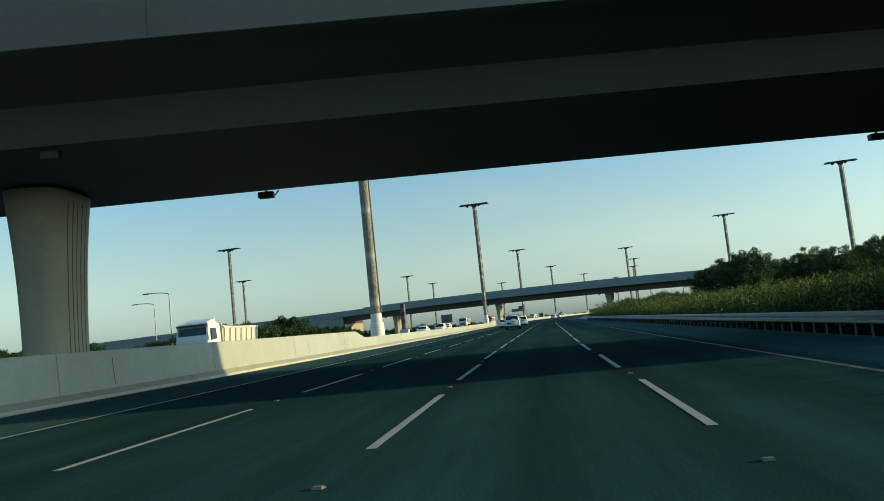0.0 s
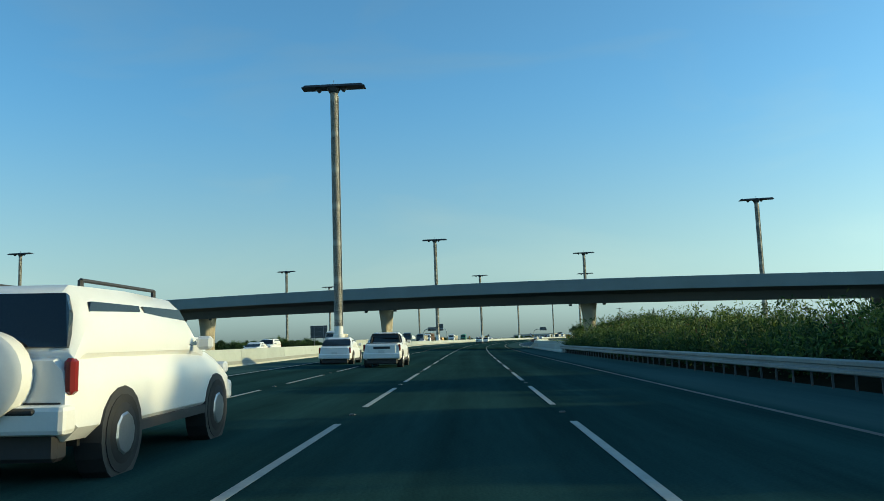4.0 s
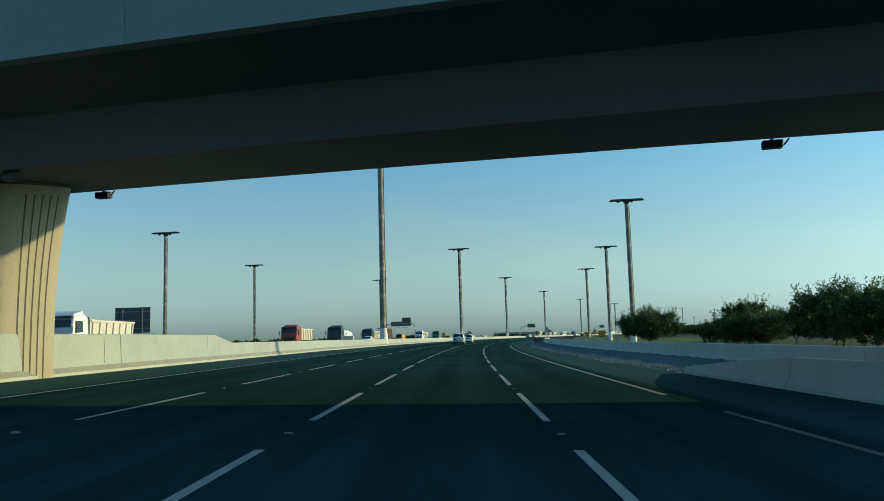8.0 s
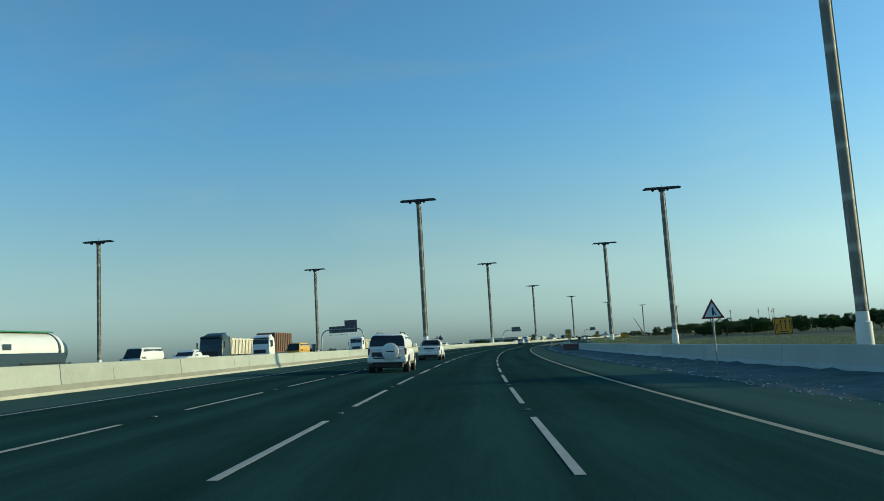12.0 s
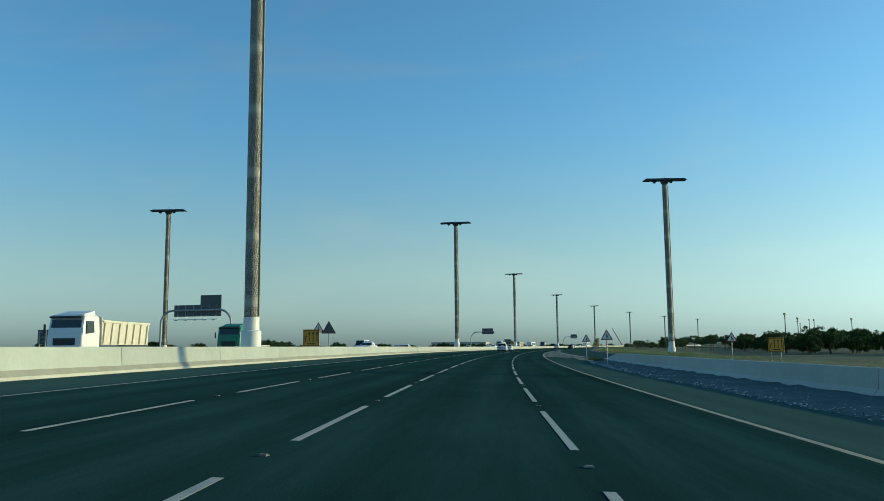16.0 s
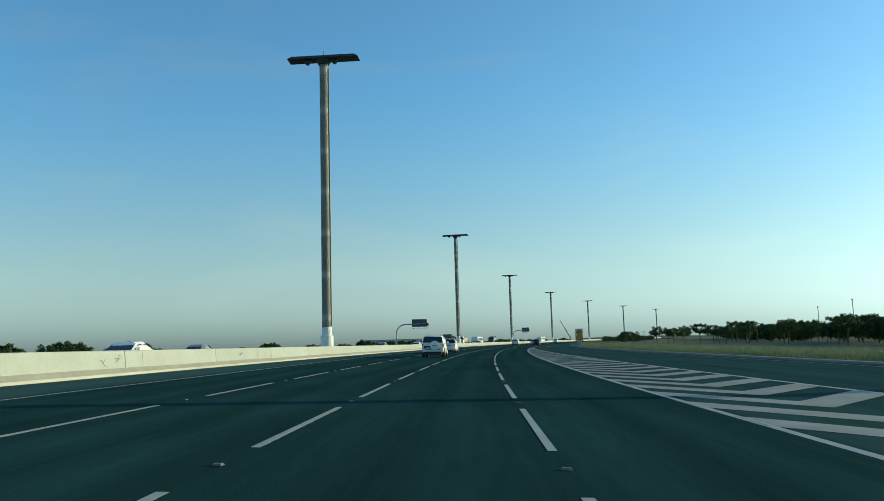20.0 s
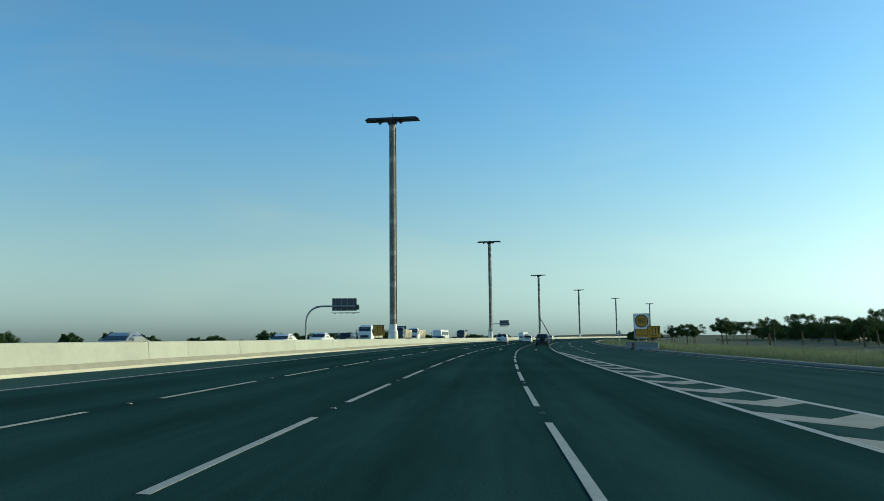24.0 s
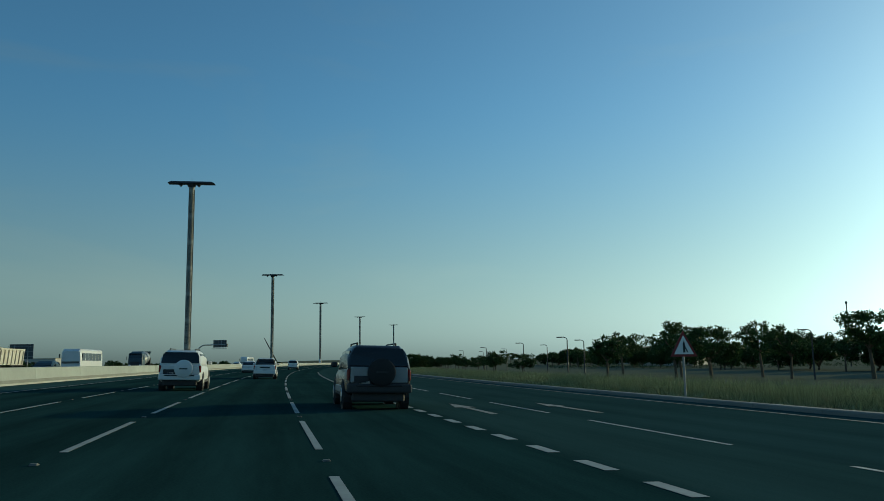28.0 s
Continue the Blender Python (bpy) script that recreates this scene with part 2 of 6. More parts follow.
def lattice_material():
    """Cast cladding of the masts: fretwork of small raised pieces over dark hollows, with plain bands."""
    m = bpy.data.materials.new("fretwork_cladding")
    m.use_nodes = True
    n, l = m.node_tree.nodes, m.node_tree.links
    b = n["Principled BSDF"]
    b.inputs["Roughness"].default_value = 0.6
    tc = n.new("ShaderNodeTexCoord")
    vor = n.new("ShaderNodeTexVoronoi")
    vor.feature = "DISTANCE_TO_EDGE"
    mp = n.new("ShaderNodeMapping")
    mp.inputs["Scale"].default_value = (10.5, 10.5, 8.2)
    l.new(tc.outputs["Object"], mp.inputs["Vector"])
    l.new(mp.outputs["Vector"], vor.inputs["Vector"])
    vor.inputs["Scale"].default_value = 1.0
    cut = n.new("ShaderNodeMapRange")
    cut.inputs["From Min"].default_value, cut.inputs["From Max"].default_value = 0.09, 0.15
    l.new(vor.outputs["Distance"], cut.inputs["Value"])
    sep, wave = n.new("ShaderNodeSeparateXYZ"), n.new("ShaderNodeMath")
    l.new(tc.outputs["Object"], sep.inputs[0])
    wave.operation = "PINGPONG"
    l.new(sep.outputs["Z"], wave.inputs[0])
    wave.inputs[1].default_value = 1.9
    band = n.new("ShaderNodeMapRange")
    band.inputs["From Min"].default_value, band.inputs["From Max"].default_value = 0.1, 0.45
    l.new(wave.outputs[0], band.inputs["Value"])
    mul = n.new("ShaderNodeMath")
    mul.operation = "MULTIPLY"
    l.new(cut.outputs["Result"], mul.inputs[0])
    l.new(band.outputs["Result"], mul.inputs[1])
    mix = n.new("ShaderNodeMix")
    mix.data_type = "RGBA"
    mix.inputs[6].default_value, mix.inputs[7].default_value = (0.36, 0.34, 0.285, 1), (0.035, 0.036, 0.034, 1)
    l.new(mul.outputs[0], mix.inputs[0])
    l.new(mix.outputs[2], b.inputs["Base Color"])
    bp = n.new("ShaderNodeBump")
    bp.invert = True
    bp.inputs["Strength"].default_value, bp.inputs["Distance"].default_value = 0.8, 0.06
    l.new(mul.outputs[0], bp.inputs["Height"])
    l.new(bp.outputs["Normal"], b.inputs["Normal"])
    return m


FRETWORK = lattice_material()


# ---- the plan: one curved reference line through the middle of the driven lane ----
REF_X = [-1.89, -1.17, -0.3, 0.75, 1.96, 3.53, 6.05, 10.32, 16.86, 25.74, 36.91, 50.35, 66.23, 84.71, 105.73, 129.31, 155.71,
         185.33, 218.61, 255.95, 297.65, 343.86, 394.64, 450.0]
_ny = np.arange(-120, 1261, 60.0)
_nx = np.array(REF_X)
_slope = np.gradient(_nx, _ny)
_y = np.arange(-120, 1260, 2.0)
_k = np.minimum(((_y + 120) // 60).astype(int), 22)
_u = (_y - _ny[_k]) / 60
_x = ((2 * _u**3 - 3 * _u**2 + 1) * _nx[_k] + (_u**3 - 2 * _u**2 + _u) * 60 * _slope[_k]
      + (3 * _u**2 - 2 * _u**3) * _nx[_k + 1] + (_u**3 - _u**2) * 60 * _slope[_k + 1])
_s = np.concatenate([[0], np.cumsum(np.hypot(np.diff(_x), np.diff(_y)))])
_s -= np.interp(0, _y, _s)
_h = np.unwrap(np.arctan2(np.gradient(_x), np.gradient(_y)))      # heading, clockwise from +y


def heading(s):
    return float(np.interp(s, _s, _h))


def place(s, d):
    """Ground plan of the point s metres along the reference line and d metres to its right."""
    h = heading(s)
    return float(np.interp(s, _s, _x)) + d * math.cos(h), float(np.interp(s, _s, _y)) - d * math.sin(h)


def crossfall(s):
    return float(np.interp(s, [0, 110, 260, 480, 600], [0.018, 0.018, 0.036, 0.036, 0.026]))


def level(s, d):
    """Height of the carriageways: they lean to the right."""
    return -crossfall(s) * min(max(d, -13.0), 9.0)


def stand(s, d, turn=0.0, lift=0.0):
    """Pose of something that stands upright at (s, d), its +y along the road."""
    x, y = place(s, d)
    return pose(x, y, level(s, d) + lift, 0, 0, -math.degrees(heading(s)) + turn)


def flat_on_road(s, d, lift=0.0, turn=0.0):
    """Pose of something that lies on the leaning road."""
    x, y = place(s, d)
    return pose(x, y, level(s, d) + lift, 0, 0, -math.degrees(heading(s)) + turn) @ pose(0, 0, 0, 0, math.degrees(math.atan(crossfall(s))), 0)


# ---- mesh helpers ----
class Geo:
    """Collects vertices and faces for one mesh."""

    def __init__(self):
        self.v, self.f = [], []

    def add(self, verts, faces):
        k = len(self.v)
        self.v += [tuple(p) for p in verts]
        self.f += [tuple(i + k for i in f) for f in faces]
        return self

    def box(self, c, size, m=None):
        x, y, z = (a / 2 for a in size)
        pts = [Vector((c[0] + i * x, c[1] + j * y, c[2] + k * z)) for i in (-1, 1) for j in (-1, 1) for k in (-1, 1)]
        if m:
            pts = [m @ p for p in pts]
        return self.add(pts, [(0, 1, 3, 2), (4, 6, 7, 5), (0, 4, 5, 1), (2, 3, 7, 6), (0, 2, 6, 4), (1, 5, 7, 3)])

    def soft_box(self, c, size, bevel=0.03, seg=2):
        bm = bmesh.new()
        bmesh.ops.create_cube(bm, size=1.0)
        for p in bm.verts:
            p.co = Vector((p.co.x * size[0] + c[0], p.co.y * size[1] + c[1], p.co.z * size[2] + c[2]))
        bmesh.ops.bevel(bm, geom=bm.edges[:], offset=bevel, segments=seg, affect="EDGES", profile=0.5)
        bm.verts.index_update()
        self.add([p.co for p in bm.verts], [[p.index for p in f.verts] for f in bm.faces])
        bm.free()
        return self

    def tube(self, a, b, r0, r1=None, n=12, caps=True):
        a, b = Vector(a), Vector(b)
        r1 = r0 if r1 is None else r1
        w = (b - a).normalized()
        u = w.orthogonal().normalized()
        v = w.cross(u)
        ring = [(math.cos(2 * math.pi * i / n), math.sin(2 * math.pi * i / n)) for i in range(n)]
        pts = [a + (u * c + v * s) * r0 for c, s in ring] + [b + (u * c + v * s) * r1 for c, s in ring]
        faces = [(i, (i + 1) % n, n + (i + 1) % n, n + i) for i in range(n)]
        if caps:
            faces += [tuple(range(n))[::-1], tuple(range(n, 2 * n))]
        return self.add(pts, faces)

    def loft(self, rings, caps=True, closed=True):
        n = len(rings[0])
        pts = [p for r in rings for p in r]
        faces = []
        for k in range(len(rings) - 1):
            for i in range(n if closed else n - 1):
                j = (i + 1) % n
                faces.append((k * n + i, k * n + j, (k + 1) * n + j, (k + 1) * n + i))
        if caps and closed:
            faces += [tuple(range(n))[::-1], tuple(range((len(rings) - 1) * n, len(rings) * n))]
        return self.add(pts, faces)

    def mesh(self, name, mat, smooth=False):
        me = bpy.data.meshes.new(name)
        me.from_pydata(self.v, [], self.f)
        bm = bmesh.new()
        bm.from_mesh(me)
        bmesh.ops.recalc_face_normals(bm, faces=bm.faces)
        bm.to_mesh(me)
        bm.free()
        me.materials.append(mat)
        if smooth:
            me.shade_smooth()
            me.set_sharp_from_angle(angle=radians(38))
        return me


def thing(name, label, category, m=None, group="", kind=""):
    ob = new(name)
    ob.empty_display_size = 0.2
    if m is not None:
        ob.matrix_basis = m
    return tagged(ob, label, category, group, kind)


def part(name, geo, mat, parent, label="", smooth=False, m=None):
    me = geo if isinstance(geo, bpy.types.Mesh) else geo.mesh(name, mat, smooth)
    ob = new(name, me)
    ob.parent = parent
    if m is not None:
        ob.matrix_basis = m
    if label:
        tagged(ob, label)
    return ob


def solid(name, geo, mat, label, category, kind="structure", smooth=False, group=""):
    return tagged(new(name, geo.mesh(name, mat, smooth)), label, category, group, kind)


def ribbon(s0, s1, step, profile):
    """A strip along the road; profile(s) gives (d, z) stations from left to right."""
    g = Geo()
    rows = []
    for s in np.arange(s0, s1 + 0.01, step):
        rows.append([(*place(s, d), z) for d, z in profile(s)])
    g.loft(rows, caps=False, closed=False)
    return g


# ---- ground and carriageways ----
def right_edge(s):
    return float(np.interp(s, [440, 462, 485, 540, 606, 640, 700, 1300], [8.9, 17.5, 20.2, 18.6, 16.2, 15.4, 15.2, 15.2]))


g = Geo()
N = 48
g.add([(300, 450, -0.9)] + [(300 + 4200 * math.cos(2 * math.pi * i / N), 450 + 4200 * math.sin(2 * math.pi * i / N), -0.9) for i in range(N)],
      [(0, 1 + i, 1 + (i + 1) % N) for i in range(N)])
solid("ground", g, SAND, "pale sandy desert ground reaching the horizon", "ground")


def lanes(s):
    return [(d, level(s, d)) for d in (-12.55, -9.2, -5.5, -1.85, 1.85, 5.5, 9.0)] + [(max(right_edge(s), 9.02), level(s, 9.0))]


def road_uv(ob, s0, step, profile):
    """Lays (s, d) in metres over a strip made by ribbon()."""
    n = len(profile(s0))
    layer = ob.data.uv_layers.new(name="road")
    cache = {}
    for loop in ob.data.loops:
        i = loop.vertex_index
        if i not in cache:
            s = s0 + step * (i // n)
            cache[i] = (s, profile(s)[i % n][0])
        layer.data[loop.index].uv = cache[i]


road = solid("road", ribbon(-110, 1280, 5, lanes), ASPHALT, "dark asphalt carriageway of a curving motorway", "road")
road_uv(road, -110, 5, lanes)
solid("opposite_road", ribbon(-110, 1280, 10, lambda s: [(-34, level(s, -13) - 0.02), (-15.9, level(s, -13) - 0.02)]), ASPHALT_OLD,
      "grey asphalt carriageway beyond the median", "road")
solid("median_strip", ribbon(-110, 1280, 10, lambda s: [(-15.9, level(s, -13) - 0.02), (-15.9, level(s, -13) + 0.02), (-12.5, level(s, -13) + 0.02), (-12.5, level(s, -13) - 0.3)]),
      CONCRETE, "paved concrete strip in the median", "median")
solid("embankment", ribbon(-110, 1280, 10, lambda s: [(-60, -0.95), (-44, level(s, -13) - 0.25), (-34, level(s, -13) - 0.03)]), SAND,
      "sandy shoulder beside the far carriageway", "embankment")
solid("verge", ribbon(-110, 1280, 10, lambda s: [(max(right_edge(s), 9.02) - 0.02, level(s, 9) - 0.01), (max(right_edge(s), 9.02) + 8, level(s, 9) - 0.04), (max(right_edge(s), 9.02) + 22, -0.93)]),
      GRASS_SOIL, "dry grassy verge beside the road", "verge")


# ---- concrete barriers, in cast lengths ----
# where the median barrier changes height
HEIGHT_STEPS = (53.2, 55.9, 231.3, 234.3)


def barrier_run(name, label, s0, s1, d_of, height_of, side, unit, width=0.52):
    """side +1: the traffic face looks right."""
    run = thing(name, label, "barrier", kind="structure")
    s = s0
    while s < s1 - 0.1:
        e = min(s + unit, s1)
        rings = []
        for t in sorted({*np.linspace(s + 0.02, e - 0.02, 4), *(k for k in HEIGHT_STEPS if s + 0.1 < k < e - 0.1)}):
            d, hgt = d_of(t), height_of(t)
            z = level(t, d)
            prof = [(0.0, -0.15), (0.0, 0.09), (-0.14, 0.26), (-0.2, hgt - 0.02), (-0.23, hgt), (-width + 0.2, hgt), (-width + 0.17, hgt - 0.02),
                    (-width + 0.1, 0.26), (-width, 0.09), (-width, -0.15)]
            rings.append([(*place(t, d + side * a), z + b) for a, b in prof])
        part("segment", Geo().loft(rings), BARRIER, run)
        s = e
    return run


def left_height(s):
    return float(np.interp(s, [-60, 53.2, 55.9, 176, 184, 231.3, 234.3, 300], [1.4, 1.4, 0.92, 0.92, 1.36, 1.36, 0.93, 0.92]))


def left_base(s):
    return float(np.interp(s, [0, 60, 110, 240, 400, 520, 640, 700], [-12.7, -12.3, -12.2, -12.1, -12.0, -11.9, -11.6, -11.6]))


barrier_run("median_barrier", "cream-painted concrete barrier along the median", -100, 1270, left_base, left_height, 1, 10.0)
barrier_run("far_barrier", "cream concrete barrier of the far carriageway", -100, 1270, lambda s: -15.6, lambda s: 0.8, -1, 20.0)
barrier_run("shoulder_barrier", "low white concrete barrier on the shoulder", 170, 219, lambda s: 8.5, lambda s: float(np.interp(s, [170, 172, 211, 219], [0.76, 0.8, 0.78, 0.25])), -1, 8.0)
barrier_run("outer_barrier", "white concrete barrier behind the gravel strip", 176, 470, lambda s: float(np.interp(s, [176, 235, 270, 330, 462], [13.2, 13.3, 12.8, 12.0, 11.5])),
            lambda s: float(np.interp(s, [176, 458, 470], [0.86, 0.86, 0.14])), -1, 10.0)

# black rubber scuffs and drip stains on the traffic face
scuff_rng = np.random.default_rng(77)
SCUFF = material("rubber_scuff", (0.13, 0.12, 0.1), 0.9, vary=0.4, scale=3)
scuffs = thing("barrier_stains", "dark drips and scuffs on the median barrier", "stains", kind="structure")
for k in range(34):
    s = -20 + 22.0 * k + scuff_rng.uniform(-5, 5)
    hgt = left_height(s)
    w, top_z = scuff_rng.uniform(0.012, 0.03), hgt - scuff_rng.uniform(0.03, 0.3)
    low = scuff_rng.uniform(0.27, 0.4)
    rows = []
    for u in np.linspace(0, 1, 5):
        z = low + (top_z - low) * u
        lean = float(np.interp(z, [0.26, hgt - 0.02], [-0.14, -0.2])) + 0.004
        half = w * (0.35 + 0.65 * math.sin(math.pi * (0.15 + 0.7 * u)))
        rows.append([(*place(s - half + 0.02 * math.sin(4 * u + k), left_base(s) + lean), level(s, left_base(s)) + z), (*place(s + half + 0.02 * math.sin(4 * u + k), left_base(s) + lean), level(s, left_base(s)) + z)])
    part("stain", Geo().loft(rows, caps=False, closed=False), SCUFF, scuffs)

# tangled rubber marks
for s, low, wide in ((508.2, 0.42, 0.16), (509.3, 0.5, 0.22), (523.9, 0.5, 0.3), (457.4, 0.45, 0.35)):
    for k in range(4):
        z0, z1 = low + scuff_rng.uniform(-0.1, 0.15), low + scuff_rng.uniform(-0.05, 0.3)
        rows = []
        for u in np.linspace(0, 1, 7):
            z = z0 + (z1 - z0) * u + 0.05 * math.sin(5 * u + 2.1 * k)
            t = s - wide + 2 * wide * u + 0.07 * k
            lean = float(np.interp(z, [0.26, left_height(t) - 0.02], [-0.14, -0.2])) + 0.004
            half = 0.006 + 0.009 * math.sin(math.pi * u)
            rows.append([(*place(t, left_base(t) + lean), level(t, left_base(t)) + z + h) for h in (-half, half)])
        part("scuff", Geo().loft(rows, caps=False, closed=False), SCUFF, scuffs)
# small dark delineators along the far barrier's crest
STUB = Geo().soft_box((0, 0, 0.05), (0.09, 0.16, 0.1), 0.015, 1).mesh("delineator", DARK_STEEL)
stubs = thing("delineators", "row of small dark delineators on a barrier", "delineators", kind="structure")
for s in np.arange(476, 640, 3.0):
    part("delineator", STUB, None, stubs, m=stand(s, -15.3, 0, 0.795))

# ---- light masts ----
def build_mast(m, height):
    mast = thing("light_mast", "tall fretwork-clad light mast on a white base", "light mast", m, "motorway light masts")
    part("base_collar", Geo().tube((0, 0, -0.9), (0, 0, 2.15), 0.6, 0.57, 20).tube((0, 0, 2.15), (0, 0, 2.2), 0.57, 0.47, 20), WHITE_BASE, mast, "white painted base", True)
    part("upper_collar", Geo().tube((0, 0, 2.2), (0, 0, 2.95), 0.46, 0.45, 20), WHITE_BASE, mast, "", True)
    part("column", Geo().tube((0, 0, 2.95), (0, 0, height - 0.5), 0.42, 0.4, 24), FRETWORK, mast, "bronze-grey fretwork column", True)
    part("cable_duct", Geo().box((0.44, -0.05, height / 2 + 1), (0.09, 0.14, height - 4)), KERB, mast, "pale cable duct")
    head = Geo()
    head.add([(-3.3, -0.75, height - 0.12), (3.3, -0.75, height - 0.12), (3.3, 0.75, height - 0.12), (-3.3, 0.75, height - 0.12),
              (-2.9, -0.55, height + 0.16), (2.9, -0.55, height + 0.16), (2.9, 0.55, height + 0.16), (-2.9, 0.55, height + 0.16)],
             [(0, 1, 5, 4), (1, 2, 6, 5), (2, 3, 7, 6), (3, 0, 4, 7), (4, 5, 6, 7), (3, 2, 1, 0)])
    part("head_panel", head, DARK_STEEL, mast, "flat dark lamp head")
    part("neck", Geo().tube((0, 0, height - 0.6), (0, 0, height - 0.1), 0.5, 0.75, 16), DARK_STEEL, mast)
    for x in (-1.55, 1.0):
        part("floodlight", Geo().add([(x - 0.35, -0.3, height - 0.14), (x + 0.35, -0.3, height - 0.14), (x + 0.35, 0.3, height - 0.14), (x - 0.35, 0.3, height - 0.14),
                                      (x - 0.1, -0.15, height - 0.52), (x + 0.1, -0.15, height - 0.52), (x + 0.1, 0.15, height - 0.52), (x - 0.1, 0.15, height - 0.52)],
                                     [(0, 1, 5, 4), (1, 2, 6, 5), (2, 3, 7, 6), (3, 0, 4, 7), (7, 6, 5, 4), (0, 3, 2, 1)]), DARK_STEEL, mast)
    part("lightning_rod", Geo().tube((0, 0, height + 0.1), (0, 0, height + 0.75), 0.03, 0.02, 6), DARK_STEEL, mast)
    return mast


first = None
for s, d, z in [(63.2, -13.14, 27.8), (175.8, -13.05, 27.9), (302.8, -12.72, 27.75), (427.4, -13.05, 27.9), (550.9, -13.05, 27.85), (674.6, -13.05, 27.8), (799.9, -13.05, 27.75),
                (923.2, -13.05, 27.7), (1040.4, -13.05, 27.8), (1154.0, -13.05, 27.85), (1262, -13.05, 27.8)]:
    m = stand(s, d)
    m.translation.z = z - 27.8
    if first is None:
        first = build_mast(m, 27.8)
    else:
        copy_thing(first, m)
# masts beside the slip roads, given by their ground plan
for x, y, z in [(69.1, 175.2, 27.5), (62.8, 251.9, 26.9), (43.2, 341.1, 26.8), (56.8, 420.8, 26.6), (66.2, 498.3, 26.6), (-78.8, 206.6, 28.3),
                (-108.8, 297.6, 27.3), (-55.8, 372.3, 27.2), (-53.6, 455.0, 27.3), (-16.4, 531.0, 26.9)]:
    copy_thing(first, pose(x, y, z - 27.8, 0, 0, -8))


# ---- overpasses ----
def build_overpass(name, label, m, x0, x1, top, near, far, piers, near_drop, far_lift, walls, skin=PARAPET_SKYLIT):
    """A box-girder bridge across the road. Local x runs along the deck, -y looks at the coming traffic; top(x) is the near parapet's crest."""
    bridge = thing(name, label, "bridge", m)

    def section(x, pts):
        t = top(x)
        return [(x, y, t + z) for y, z in pts]

    stations = np.linspace(x0, x1, 25)
    inner = near + 2.4, far - 2.8
    girder = [(near + 0.25, -1.25), (near + 0.25, -1.5), (inner[0] + 0.1, -1.95), (inner[0] + 0.65, near_drop), (inner[1] - 0.5, near_drop + far_lift), (inner[1], far_lift - 1.75),
              (far - 0.25, far_lift - 1.3), (far - 0.25, far_lift - 1.05), (0, -0.75)]
    # the girder's underside shade is put into its base colour
    part("girder", Geo().loft([section(x, girder) for x in stations]), DECK_SHADED, bridge, "grey concrete box girder, darkened in colour for shade")
    part("road_deck", Geo().loft([section(x, [(near + 0.3, -1.0), (near + 0.3, -1.2), (far - 0.3, far_lift - 1.0), (far - 0.3, far_lift - 0.8)]) for x in stations]), ASPHALT_OLD, bridge)
    x = x0
    while x < x1 - 0.5:
        e = min(x + 13.4, x1)
        part("parapet", Geo().loft([section(t, [(near, -1.58), (near, -0.05), (near + 0.05, 0.0), (near + 0.28, 0.0), (near + 0.3, -1.3), (near + 0.22, -1.62)]) for t in np.linspace(x + 0.004, e - 0.004, 4)]), skin, bridge)
        part("parapet", Geo().loft([section(t, [(far, far_lift - 1.35), (far, far_lift - 0.05), (far - 0.05, far_lift), (far - 0.28, far_lift), (far - 0.3, far_lift - 1.1)]) for t in np.linspace(x + 0.004, e - 0.004, 4)]), skin, bridge)
        x = e
    for px, py, w0, w1, q0, q1 in piers:
        zt = top(px) + near_drop - 0.12
        rings = []
        for k in range(13):
            u = k / 12
            flare = max(0.0, (u - 0.3) / 0.7) ** 2.2
            w, q = w0 + (w1 - w0) * flare, q0 + (q1 - q0) * flare
            z = -0.9 + (zt + 0.9) * u
            tilt = far_lift / (inner[1] - inner[0] - 1.15) * u
            ring = []
            for j in range(44):
                a = 2 * math.pi * j / 44
                c, e = math.cos(a), math.sin(a)
                bulge = (abs(c) ** 3.4 + abs(e) ** 3.4) ** (-1 / 3.4) 
                y = py + e * q * bulge
                ring.append((px + c * w * bulge, y, z + tilt * (y - inner[0] - 0.65)))
            rings.append(ring)
        part("pier", Geo().loft(rings), CONCRETE, bridge, "flared concrete pier with vertical grooves", True)
        for side in (-1, 1):
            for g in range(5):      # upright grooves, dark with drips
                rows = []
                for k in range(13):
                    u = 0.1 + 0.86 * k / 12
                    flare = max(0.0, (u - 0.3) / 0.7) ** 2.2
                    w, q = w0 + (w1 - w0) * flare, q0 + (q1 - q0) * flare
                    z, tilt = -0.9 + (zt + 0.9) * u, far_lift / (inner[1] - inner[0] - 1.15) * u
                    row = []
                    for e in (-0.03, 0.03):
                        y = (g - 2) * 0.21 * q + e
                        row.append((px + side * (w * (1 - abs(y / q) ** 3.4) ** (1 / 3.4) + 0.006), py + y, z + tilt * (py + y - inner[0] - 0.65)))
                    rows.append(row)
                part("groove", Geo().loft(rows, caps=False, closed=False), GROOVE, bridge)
        part("bearing", Geo().box((px, py, zt + 0.16 + far_lift * 0.45), (w1 * 1.5, q1 * 1.5, 0.5)), CONCRETE_DARK, bridge)
        for dx in (-2.1, 2.4):
            part("floodlight", Geo().soft_box((px + dx, near + 3.5, zt + 0.02), (0.42, 0.3, 0.26), 0.03, 1).tube((px + dx, near + 3.5, zt + 0.1), (px + dx, near + 3.5, zt + 0.45), 0.05, n=6), DARK_STEEL, bridge)
    for x in np.arange(x0 + 1, x1, 22.0):
        z = top(x) + near_drop + far_lift
